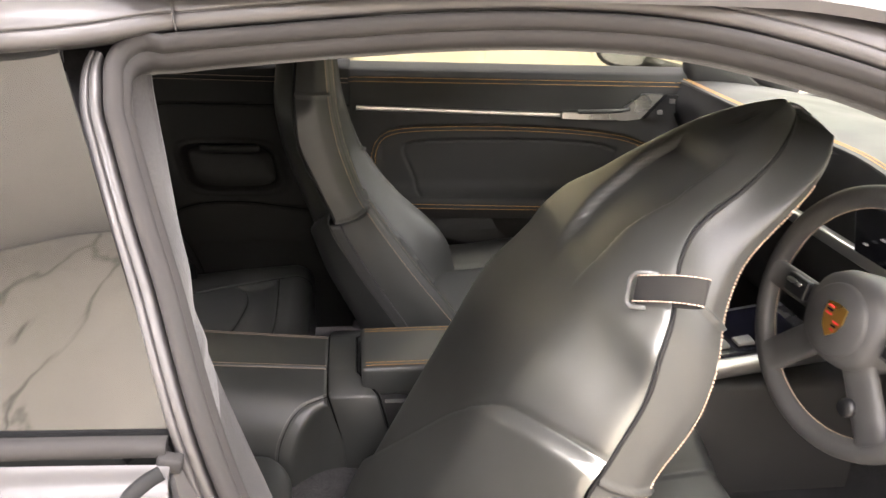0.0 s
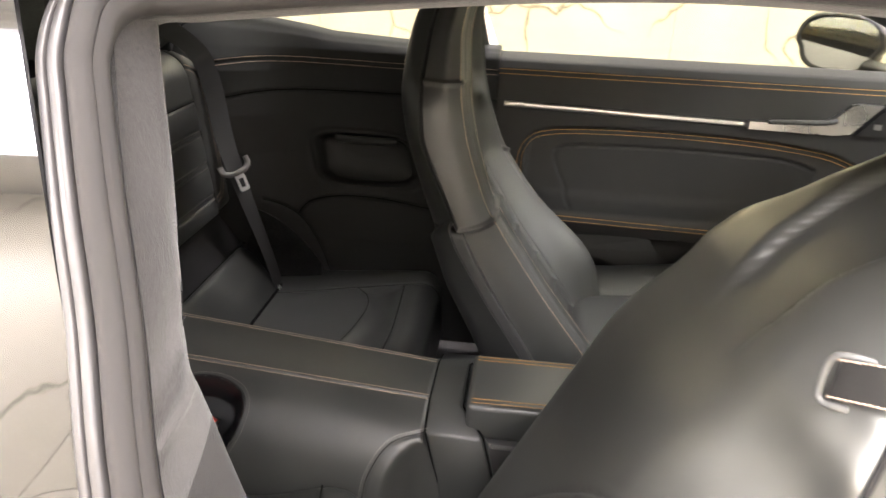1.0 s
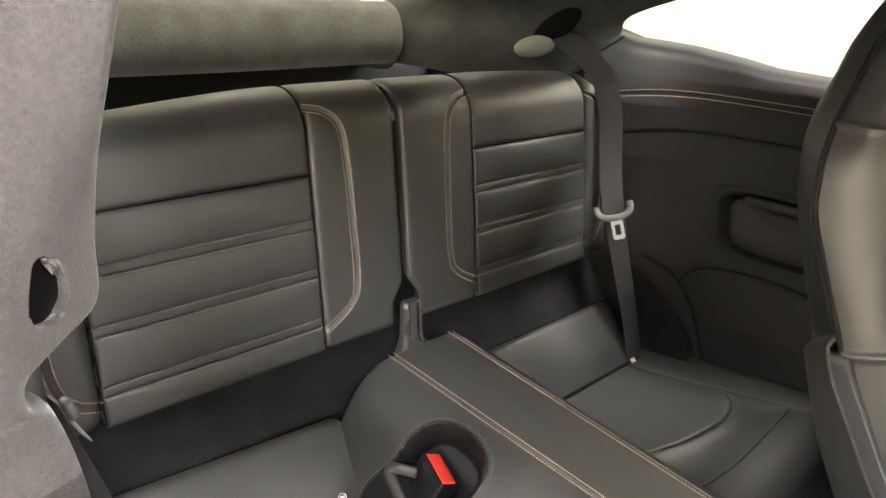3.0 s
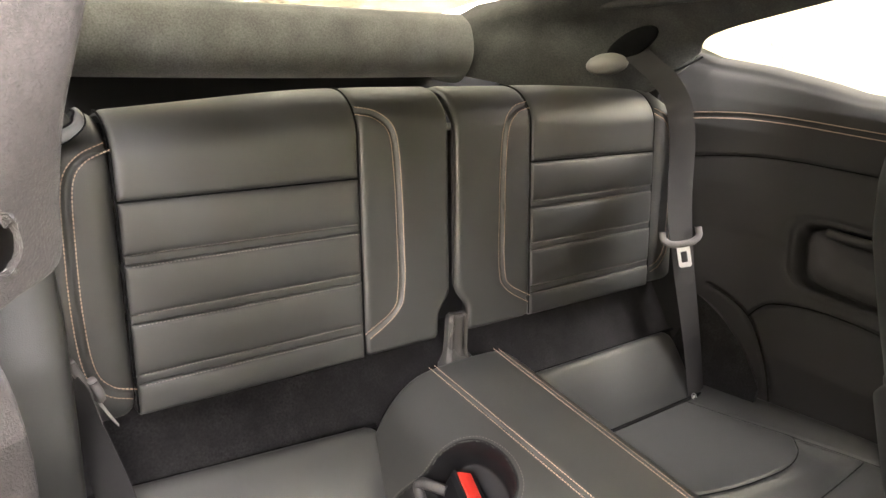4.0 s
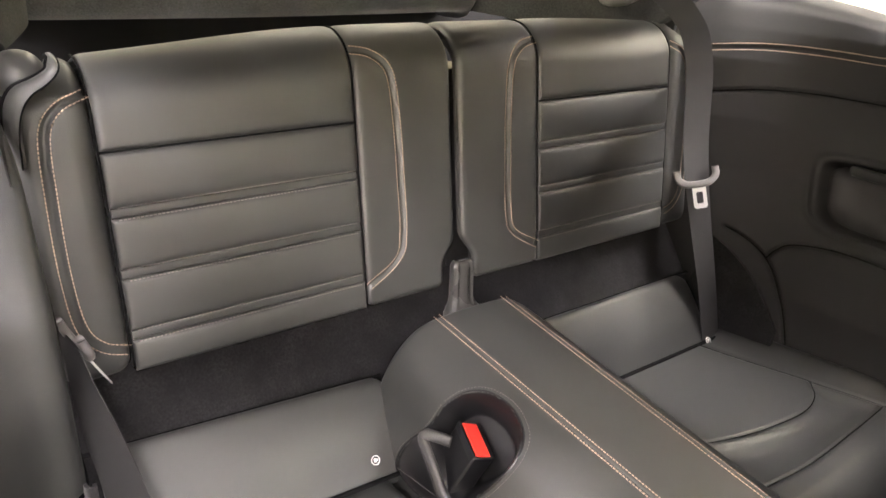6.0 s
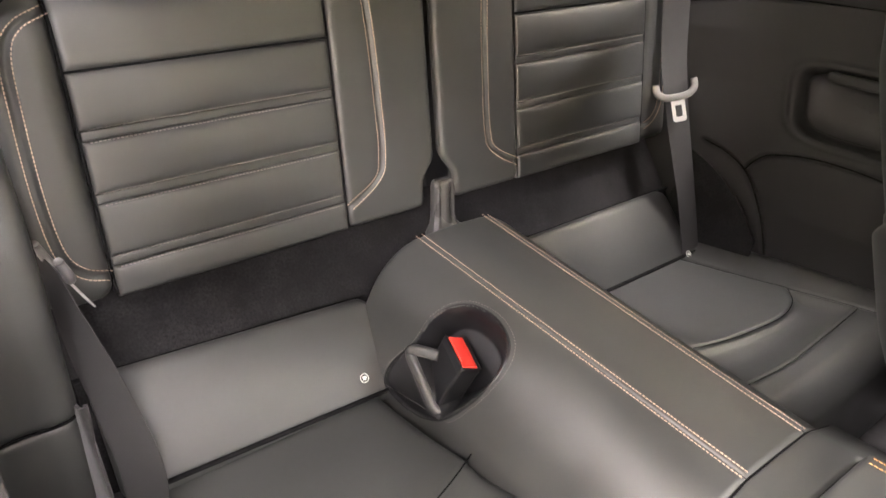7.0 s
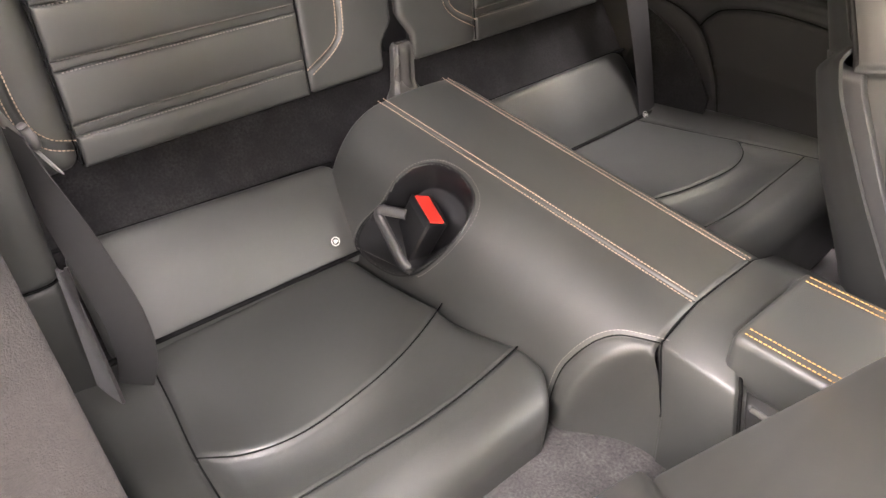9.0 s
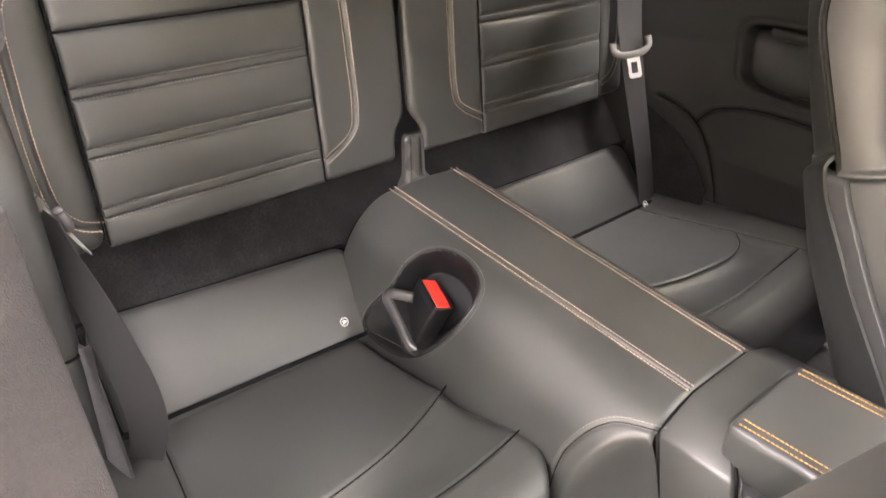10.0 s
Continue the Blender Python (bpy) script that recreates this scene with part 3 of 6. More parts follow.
# ---- backrest release lever on the near seat's shoulder ----
LEVERGREY = material("leather_grey_plastic", (0.062, 0.062, 0.058), 0.42, grain=1100, bump=0.12, vary=0.08)
lever = thing("backrest_release", "grey plastic release lever on the backrest's outer shoulder", "lever")
pebble("cap", (-0.078, -0.527, 0.982), (0.0, 0.93, 0.36), (0.25, -0.3, 0.92), 0.027, 0.030, 0.024, LEVERGREY, lever, "smooth grey lever cap")
outer = smooth_curve([(-0.075, -0.4915, 1.001), (-0.050, -0.4925, 0.999), (-0.040, -0.494, 0.993), (-0.036, -0.499, 0.986), (-0.033, -0.511, 0.977), (-0.031, -0.522, 0.971), (-0.027, -0.533, 0.958), (-0.024, -0.540, 0.935), (-0.022, -0.543, 0.90)], 40)
inner = smooth_curve([(-0.075, -0.5005, 1.001), (-0.062, -0.500, 1.000), (-0.055, -0.5025, 0.996), (-0.050, -0.506, 0.990), (-0.048, -0.520, 0.983), (-0.047, -0.537, 0.976), (-0.045, -0.547, 0.962), (-0.044, -0.551, 0.94), (-0.042, -0.553, 0.90)], 40)
g = np.stack([outer * (1 - k) + inner * k + np.array([0.5, -0.1, 0.8]) * 0.0035 * math.sin(math.pi * k) for k in np.linspace(0, 1, 9)], 1)
skin("bezel", g, LEVERGREY, lever, 0.006, (1, 0, 0.4), "grey lip round the lever cap")
seam(inner + (0.0015, 0, 0.0006), lever, 0.0016, 1.0)
seam(outer + (-0.0005, 0.0008, -0.0008), lever, 0.0010, 1.0)

# ---- backrest latch peg ----
PEGGREY = material("satin_grey_plastic", (0.034, 0.033, 0.031), 0.26, grain=1500, bump=0.1, vary=0.1)
peg = thing("backrest_latch", "grey plastic latch peg between the two rear backrests", "latch")
t = np.linspace(0, 2 * np.pi, 48, endpoint=False)
rounded = lambda a, p: np.sign(a) * np.abs(a) ** p  # noqa: E731
rows = []
for z, w, d, x in ((0.592, 0.031, 0.020, 0.004), (0.603, 0.031, 0.020, 0.003), (0.609, 0.028, 0.017, 0.001), (0.615, 0.0225, 0.0135, -0.003), (0.624, 0.0198, 0.0115, -0.005), (0.645, 0.0190, 0.011, -0.006), (0.672, 0.0186, 0.0108, -0.007), (0.680, 0.0178, 0.0098, -0.0075), (0.6845, 0.0150, 0.0075, -0.008), (0.6855, 0.0090, 0.0040, -0.008), (0.6855, 0.0005, 0.0003, -0.008)):
    flute = 0.0022 * np.cos(np.arcsin(np.clip(np.sin(t), -1, 1)) * 9) * (np.cos(t) > 0.3) * step(0.612, 0.626, z) * (1 - step(0.676, 0.684, z))
    rows.append(np.stack([x + d * rounded(np.cos(t), 0.6) + flute, 0.002 + w * rounded(np.sin(t), 0.6), np.full(48, z)], 1))
hull("post", np.stack(rows, 1).reshape(-1, 3), quads(48, len(rows), True).tolist(), PEGGREY, peg)

# ---- centre tunnel ----
SIDE, DROP = 0.112, 0.158


def top_z(x):
    return 0.6215 - 0.085 * (x - 0.03)


def top_w(x):
    return 0.0635 - 0.016 * (x - 0.03)


def tunnel_face(u, v):
    """u: forward, v: signed path across the tunnel; 0 is its middle, 0.20 per quarter turn of the shoulder."""
    a, s = np.abs(v), np.sign(v)
    w, zt = top_w(u), top_z(u)
    ang = np.clip((a - w) / 0.20, 0, 1) * math.pi / 2
    down = np.clip(a - w - 0.20, 0, None)
    run, fall = np.sin(ang) ** 1.05, 1 - np.cos(ang)
    bend = math.radians(32) + ang * (58 / 90)
    run = np.where(v > 0, (np.sin(bend) - math.sin(math.radians(32))) / (1 - math.sin(math.radians(32))), run)
    fall = np.where(v > 0, 1 - np.cos(bend) / math.cos(math.radians(32)), fall)
    y = np.minimum(a, w) + SIDE * run + 0.010 * step(0.38, 0.56, u) * np.sin(ang)
    z = zt + 0.003 * (1 - np.clip(a / w, 0, 1) ** 2) - DROP * fall - down
    return np.stack([u, s * y, z], -1)


tunnel = thing("centre_tunnel", "black leather centre tunnel with copper stitched edges between the rear seats", "centre console")
TOPLINE = [np.stack([np.linspace(0.022, 0.557, 30), s * top_w(np.linspace(0.022, 0.557, 30))], 1) for s in (-1, 1)]
ARCH = smooth_curve([(0.468, 0.340), (0.472, 0.26), (0.476, 0.212), (0.484, 0.188), (0.499, 0.161), (0.516, 0.143), (0.537, 0.132), (0.572, 0.118)], 50)
ARCHES = [ARCH * (1, s) for s in (-1, 1)]
POCKET = [(0.142, -0.189), (0.149, -0.155), (0.165, -0.123), (0.192, -0.102), (0.231, -0.098), (0.268, -0.116), (0.279, -0.150), (0.262, -0.196), (0.218, -0.243), (0.154, -0.271), (0.100, -0.270), (0.108, -0.236)]
POCKET_C = np.array([0.190, -0.180])


def pocket_edge(n=72, k=1.0):
    """Outline of the buckle pocket on the tunnel's side, scaled about its middle."""
    p = np.array(POCKET + POCKET[:3])
    c = smooth_curve(p, n * 15 // 12 + 40)
    s = np.linspace(0, 14, len(c))
    at = np.linspace(1, 13, n, endpoint=False)
    q = np.stack([np.interp(at, s, c[:, 0]), np.interp(at, s, c[:, 1])], 1)
    return POCKET_C + (q - POCKET_C) * k


EDGE = pocket_edge()


def in_pocket(u, v, line):
    hit = np.zeros(u.shape, bool)
    for a, b in zip(line, np.roll(line, -1, 0)):
        cross = ((a[1] > v) != (b[1] > v)) & (u < (b[0] - a[0]) * (v - a[1]) / (b[1] - a[1] + 1e-12) + a[0])
        hit ^= cross
    return hit


def arch_relief(u, v):
    arch = np.interp(np.abs(v), ARCH[::-1, 1], ARCH[::-1, 0], left=9, right=0.46)
    inside = (np.abs(v) > 0.118) & (u > arch)
    return np.where(inside, -0.0012, 0.0)


def side_panel(u, v, g):
    """Inside the arched seam the tunnel's side is a flat upright panel."""
    arch = np.interp(np.abs(v), ARCH[::-1, 1], ARCH[::-1, 0], left=9, right=0.46)
    inside = np.where(np.abs(v) > 0.118, step(0.0, 0.060, u - arch), 0.0)
    most = 0.182 - 0.060 * step(0.470, 0.550, u)
    flat = np.sign(v) * np.minimum(np.abs(g[..., 1]), most)
    g[..., 1] = g[..., 1] * (1 - inside) + flat * inside
    g[..., 0] += inside * 0.045 * np.clip((0.557 - g[..., 2]) / 0.15, 0, 1.2) * step(0.50, 0.565, u)
    return g


edge_fine = np.linspace(0.046, 0.072, 40)
us, vs = np.linspace(0.018, 0.558, 240), np.unique(np.concatenate([np.linspace(-0.46, 0.46, 380), edge_fine, -edge_fine]))
gu, gv = np.meshgrid(us, vs, indexing="ij")
high = np.zeros(gu.shape)
for line in TOPLINE:
    high -= 0.0026 * np.exp(-((off_line(gu, gv, line) / 0.0015) ** 2))
for line in ARCHES:
    high -= 0.0018 * np.exp(-((off_line(gu, gv, line) / 0.0022) ** 2))
high += arch_relief(gu, gv)
high -= 0.010 * (1 - step(0.0, 0.012, gu - 0.018)) + 0.004 * (1 - step(0.0, 0.004, 0.558 - gu))
g = tunnel_face(gu, gv)
n = normals_of(g)
n *= np.sign(n[..., 2:3].mean())
g = side_panel(gu, gv, g + n * high[..., None])
cut = in_pocket(gu, gv, EDGE)
f = quads(*gu.shape)
f = f[~cut.reshape(-1)[f].all(1)]
cover = hull("cover", g.reshape(-1, 3), f.tolist(), LEATHER, tunnel)
for s, line in zip((-1, 1), TOPLINE):
    for d in (-0.0056, 0.0056):
        q = tunnel_face(line[:, 0], line[:, 1] + d)
        stitches("thread", q + (0, 0, 0.0004), (0, s * 0.3, 1), THREAD, cover, label="row of copper contrast stitches")
    k = ARCHES[0 if s < 0 else 1]
    seam(tunnel_face(k[:, 0], k[:, 1]) + (0, -s * 0.001, -0.001), tunnel, 0.0009)
    seam(tunnel_face(line[:, 0], line[:, 1]) + (0, 0, -0.0022), tunnel, 0.0006)
    q = offset_line(k, 0.005 * -s)
    p = tunnel_face(q[:, 0], q[:, 1])
    stitches("thread", p + (0, s * 0.0008, 0.0006), (0, s, 0.6), GREYTHREAD, cover, fat=0.0005)

BRACKETGREY = material("satin_dark_plastic", (0.050, 0.049, 0.048), 0.34, grain=1500, bump=0.1, vary=0.1)


# pocket with the near belt buckle
def pocket_point(uv):
    p = tunnel_face(uv[:, 0], uv[:, 1])
    a, b = tunnel_face(uv[:, 0] + 1e-4, uv[:, 1]), tunnel_face(uv[:, 0], uv[:, 1] - 1e-4)
    nn = np.cross(b - p, a - p)
    nn /= np.linalg.norm(nn, axis=1, keepdims=True)
    nn *= np.sign(nn[:, 1:2]) * -1
    return p, nn


LIP = np.array([(0.128, -0.196), (0.150, -0.200), (0.178, -0.216), (0.205, -0.231), (0.232, -0.238)])


def pocket_depth(uv, k):
    """The hollow lies above the lip line; below it the moulding bulges out again."""
    along = np.interp(uv[:, 0], LIP[:, 0], LIP[:, 1])
    over = uv[:, 1] - along
    hollow = step(0.0, 0.020, over) * step(0.0, 0.30, 1 - k)
    ridge = np.exp(-(((over + 0.006) / 0.010) ** 2)) * step(0.02, 0.10, 1 - k)
    return -0.040 * hollow + 0.008 * ridge - 0.002 * step(0.0, 0.06, 1 - k)


rings = []
for k in np.concatenate([[1.03, 1.015, 1.0, 0.985], np.linspace(0.96, 0.05, 36), [0.002]]):
    uv = pocket_edge(72, k)
    p, nn = pocket_point(uv)
    lift = 0.0015 * math.exp(-(((k - 1.01) / 0.02) ** 2)) - 0.001 * (k > 1.02)
    rings.append(p + nn * (pocket_depth(uv, k) + lift)[:, None])
bowl = np.stack(rings, 1)
hull("buckle_pocket", bowl.reshape(-1, 3), quads(72, len(rings), True).tolist(), PLASTIC, tunnel, "moulded black recess around the belt buckle")
BRACKET = smooth_curve([(0.178, -0.186), (0.162, -0.190), (0.149, -0.194), (0.145, -0.201), (0.158, -0.208), (0.185, -0.221), (0.205, -0.233), (0.219, -0.238)], 50)
p, nn = pocket_point(BRACKET)
sweep("bracket", p + nn * np.interp(np.linspace(0, 1, 50), [0, 0.2, 0.35, 0.85, 1], [-0.012, 0.002, 0.005, 0.004, -0.004])[:, None], oval(0.0075, 0.0056, 16, 2.4), (0, -0.9, 0.4), BRACKETGREY, tunnel, "satin grey edge in front of the buckle")
p, nn = pocket_point(pocket_edge(200, 1.085))
ring_uv = pocket_edge(200, 1.085)
p = p[ring_uv[:, 1] > -0.245 - 0.25 * (0.2 - ring_uv[:, 0])]
nn = nn[ring_uv[:, 1] > -0.245 - 0.25 * (0.2 - ring_uv[:, 0])]
stitches("thread", p + nn * 0.0002, (0, -0.8, 0.6), GREYTHREAD, cover, fat=0.0005, pitch=0.0045, long=0.0026)

# ---- far floor kick and console ----
console = thing("centre_console", "black centre console with a leather armrest lid", "centre console")


def cap_section(x, sink, ahead=0.0):
    """Outline of the console's rear cap: flat top, sloping shoulders, upright sides leaning forward."""
    half = [(0.128, 0.300, 0.040), (0.124, 0.470, 0.024), (0.119, 0.550, 0.004), (0.115, 0.557, 0.001), (0.066, 0.5745, 0.0), (0.058, 0.577, 0.0)]
    half = [(x + lean + ahead * (0.035 if k < 4 else 0.0), a - sink, b - sink) for k, (a, b, lean) in enumerate(half)]
    return [(q, -a, b) for q, a, b in half] + [(half[-1][0], 0, half[-1][2] + 0.001)] + [(q, a, b) for q, a, b in half[::-1]]


rows = np.array([cap_section(0.552, 0.008), cap_section(0.5600, 0.006), cap_section(0.5608, 0.001), cap_section(0.563, 0.0), cap_section(0.582, 0.0, 0.6), cap_section(0.607, 0.0, 1.0), cap_section(0.6100, 0.001, 1.0), cap_section(0.611, 0.006, 1.0), cap_section(0.618, 0.008, 1.0)])
skin("rear_cap", rows, LEATHER, console, 0.003, (0, 0, 1), "smooth moulded cap behind the armrest")
for x, ahead in ((0.5590, 0.0), (0.6135, 1.0)):
    seam(np.array(cap_section(x, 0.0035, ahead))[1:-1], console, 0.0018, 1.0, (1, 0, 0.02))


lid = block("armrest_lid", (0.497, 0.150, 0.062), (0.8685, -0.026, 0.5745), LEATHER, console, 0.011, (0, -0.7, 0), "padded leather armrest lid with amber stitching")
for y in (-0.0925, -0.0830, 0.0280, 0.0375):
    x = np.linspace(0.628, 1.11, 60)
    stitches("thread", np.stack([x, np.full(60, y), 0.6062 + 0.012 * (x - 0.877)], 1), (0, 0, 1), GOLDTHREAD, lid, fat=0.0007, label="row of amber contrast stitches")
rows = np.array([[(x + 0.03, -0.114, 0.28), (x + 0.022, -0.108, 0.529), (x + 0.018, -0.102, 0.540), (x, -0.05, 0.541), (x, 0.05, 0.541), (x, 0.100, 0.535), (x, 0.106, 0.525), (x, 0.112, 0.28)] for x in (0.630, 0.64, 0.9, 1.15, 1.35, 1.6)])
skin("body", rows, VINYL, console, 0.004, (0, 0, 1))
sweep("trim_line", [(0.662, -0.1065, 0.535), (1.15, -0.1065, 0.535)], oval(0.003, 0.0035, 10), (0, 0, 1), GREYPLASTIC, console)
block("deck", (0.34, 0.20, 0.03), (1.36, 0.0, 0.575), CHROME, console, 0.006, (0, -9, 0), "silver trim deck of the front console")
block("switch_panel", (0.26, 0.15, 0.012), (1.36, 0.0, 0.594), SCREEN, console, 0.003, (0, -9, 0))
for i in range(4):
    block("switch", (0.035, 0.028, 0.008), (1.27 + 0.05 * i, -0.045, 0.588 + 0.008 * i), GREYPLASTIC, console, 0.003, (0, -9, 0))

# ---- rear belts ----
def ribbon(name, pts, across, wide, mat, parent, n=70, label="", thick=0.0013):
    p = smooth_curve(pts, n)
    a = np.array([np.interp(np.linspace(0, 1, n), np.linspace(0, 1, len(across)), np.asarray(across, float)[:, k]) for k in range(3)]).T
    a /= np.linalg.norm(a, axis=1, keepdims=True)
    q = np.linspace(-0.5, 0.5, 9)
    g = p[:, None] + a[:, None] * (q * wide)[None, :, None]
    return skin(name, g, mat, parent, thick, None, label)


def tongue(parent, m):
    """Belt tongue: a grey slotted grip and a steel plate with an opening."""
    def bar(name, pts, r, mat, label=""):
        world_pts = [m @ Vector(q) for q in pts]
        sweep(name, [tuple(q) for q in world_pts], oval(r, r * 0.7, 12, 2.6), tuple(m.to_3x3() @ Vector((1, 0, 0))), mat, parent, label)

    bar("grip", smooth_curve([(0.002, -0.034, 0.020), (0.004, -0.033, 0.004), (0.006, -0.02, -0.006), (0.007, 0, -0.008), (0.006, 0.02, -0.006), (0.004, 0.033, 0.004), (0.002, 0.034, 0.020)], 30), 0.0065, GREYPLASTIC, "grey plastic tongue grip")
    bm = bmesh.new()
    o = [(-0.012, -0.010), (0.012, -0.010), (0.012, -0.048), (0.009, -0.052), (-0.009, -0.052), (-0.012, -0.048)]
    i = [(-0.006, -0.022), (0.006, -0.022), (0.006, -0.041), (0.005, -0.043), (-0.005, -0.043), (-0.006, -0.041)]
    for x in (0.0085, 0.0065):
        ring = [[bm.verts.new(m @ Vector((x, a, b))) for a, b in q] for q in (o, i)]
        for k in range(6):
            bm.faces.new((ring[0][k], ring[0][(k + 1) % 6], ring[1][(k + 1) % 6], ring[1][k]))
    bm.verts.ensure_lookup_table()
    for k in range(6):
        a, b = k, (k + 1) % 6
        bm.faces.new([bm.verts[q] for q in (a, b, 12 + b, 12 + a)])
        bm.faces.new([bm.verts[q] for q in (6 + a, 6 + b, 18 + b, 18 + a)])
    part("plate", bm, STEEL, parent, "bright steel latch plate", smooth=False)


far_belt = thing("rear_seat_belt", "grey rear seat belt hanging down, its tongue parked on the strap", "seat belt", "rear seat belts")
ribbon("strap", [(-0.250, 0.600, 1.090), (-0.200, 0.577, 1.066), (-0.150, 0.562, 1.046), (-0.100, 0.541, 1.030), (-0.045, 0.517, 0.998), (-0.030, 0.520, 0.962), (-0.020, 0.524, 0.914), (0.000, 0.520, 0.80), (0.032, 0.519, 0.69), (0.075, 0.525, 0.55), (0.105, 0.532, 0.43)],
       [(0.30, 0.70, 0.64), (0.33, 0.76, 0.56), (0.38, 0.79, 0.48), (0.34, 0.78, 0.52), (0.47, 0.83, 0.32), (0.50, 0.83, 0.26), (0.53, 0.83, 0.16), (0.45, 0.88, 0.12), (0.25, 0.96, 0.1), (0.05, 1.0, 0.05), (0.0, 1.0, 0.05)], 0.049, WEBBING, far_belt)
tongue(far_belt, pose(0.021, 0.511, 0.742, 13, -15, -40))

near_belt = thing("rear_seat_belt", "grey rear seat belt hanging slack with its tongue folded out", "seat belt", "rear seat belts")
ribbon("strap", [(0.050, -0.538, 0.744), (0.066, -0.536, 0.718), (0.096, -0.531, 0.672), (0.128, -0.521, 0.605), (0.152, -0.514, 0.545), (0.157, -0.516, 0.49), (0.140, -0.528, 0.43), (0.120, -0.54, 0.38)],
       [(0.96, 0.20, -0.15), (0.93, 0.34, -0.08), (0.74, 0.66, 0.06), (0.60, 0.78, 0.14), (0.62, 0.76, 0.16), (0.74, 0.66, 0.2), (0.85, 0.5, 0.2)], 0.048, WEBBING, near_belt)
ribbon("upper_strap", [(0.064, -0.548, 0.752), (0.058, -0.551, 0.80), (0.045, -0.556, 0.90), (0.035, -0.562, 0.985)], [(0.97, -0.2, 0.1)] * 3, 0.040, WEBBING, near_belt, 40, "belt seen on edge running up to the shoulder")
up = Vector((0.12, -0.36, 0.78)).normalized()
edge = Vector((0.95, 0.28, -0.14))
edge = (edge - up * edge.dot(up)).normalized()
tongue(near_belt, Matrix.Translation((0.060, -0.527, 0.740)) @ Matrix((edge.cross(up), edge, up)).transposed().to_4x4() @ Matrix.Diagonal((0.75, 0.70, 1.15, 1)))

# belt outlet on the far rear pillar
GUIDEGREY = material("pale_grey_plastic", (0.22, 0.215, 0.20), 0.45, grain=1500, bump=0.08, vary=0.06)
outlet = thing("belt_outlet", "oval dark belt outlet with a grey guide on the rear pillar", "belt guide")
# No recess: a near-black lens whose colour stands for the shade in the opening.
pebble("slot", (-0.213, 0.572, 1.084), (0.08, 0.050, 0.066), (0.45, -0.85, 0.1), 0.058, 0.025, 0.007, SEAMDARK, outlet, "near-black lens standing in for the shaded strap opening")
pebble("guide", (-0.248, 0.545, 1.040), (0.08, 0.050, 0.020), (0.45, -0.85, 0.25), 0.044, 0.023, 0.017, GUIDEGREY, outlet, "smooth grey belt guide")

# ---- near belt buckle in its pocket ----
buckle = thing("belt_buckle", "black belt buckle with a red release button in the tunnel pocket", "buckle")
axis_w = Vector((0.934, -0.276, -0.225)).normalized()
axis_up = Vector((0.302, 0.276, 0.913)).normalized()
axis_n = axis_up.cross(axis_w).normalized()
at = Matrix.Translation((0.197, -0.135, 0.521)) @ Matrix((axis_w, axis_n, axis_up)).transposed().to_4x4() @ Matrix.Scale(1.2, 4)


def oriented(name, size, place, mat, parent, bevel, label=""):
    ob = block(name, size, (0, 0, 0), mat, parent, bevel, label=label)
    ob.data.transform(at @ Matrix.Translation(place))
    return ob


oriented("body", (0.050, 0.026, 0.075), (0, 0, -0.012), PLASTIC, buckle, 0.004)
oriented("button", (0.044, 0.019, 0.010), (0, 0.0, 0.0225), RED, buckle, 0.002, "red release button")
for sg in (-1, 1):
    oriented("lip", (0.048, 0.0025, 0.010), (0, sg * 0.0118, 0.0225), PLASTIC, buckle, 0.001)

# ---- quarter trims ----
def quarter_wall(sign):
    """u: forward, v: height; the inner side panel beside the rear seat."""

    def base(u, v):
        y = np.interp(v, [0.30, 0.44, 0.56, 0.66, 0.76, 0.90, 0.965, 1.00, 1.03, 1.048, 1.06], [0.585, 0.585, 0.586, 0.604, 0.630, 0.643, 0.647, 0.653, 0.664, 0.676, 0.700])
        back = 1 - step(-0.09, 0.17, u)
        y = y - np.interp(v, [0.40, 0.56, 0.70, 0.85, 0.95, 1.04], [0.030, 0.034, 0.075, 0.090, 0.070, 0.0]) * back
        lift = np.interp(u, [-0.16, -0.124, -0.08, 0.04, 0.15, 0.21, 0.40, 0.66], [0.034, 0.026, 0.014, 0.007, -0.008, -0.019, -0.030, -0.032])
        z = v + lift * step(0.99, 1.06, v)
        return np.stack([u, sign * y, z], -1)

    return base


BELTLINE = smooth_curve([(-0.12, 0.955), (-0.08, 0.960), (0.045, 0.975), (0.23, 0.975), (0.39, 0.973), (0.62, 0.972)], 60)
MIDSEAM = smooth_curve([(-0.12, 0.875), (-0.05, 0.886), (0.06, 0.904), (0.20, 0.909), (0.39, 0.910), (0.62, 0.910)], 60)
LOWSEAM = smooth_curve([(0.137, 0.612), (0.150, 0.632), (0.175, 0.650), (0.245, 0.664), (0.34, 0.664), (0.45, 0.650), (0.62, 0.63)], 60)
REARSEAM = smooth_curve([(0.055, 0.650), (0.095, 0.636), (0.137, 0.612), (0.170, 0.575), (0.195, 0.530), (0.215, 0.47), (0.225, 0.42)], 50)
CUBBY = (0.300, 0.752, 0.125, 0.062)


def cubby_depth(u, v):
    a = np.abs((u - CUBBY[0] - (v - CUBBY[1]) * -0.25) / CUBBY[2]) ** 4 + np.abs((v - CUBBY[1]) / CUBBY[3]) ** 4
    return a


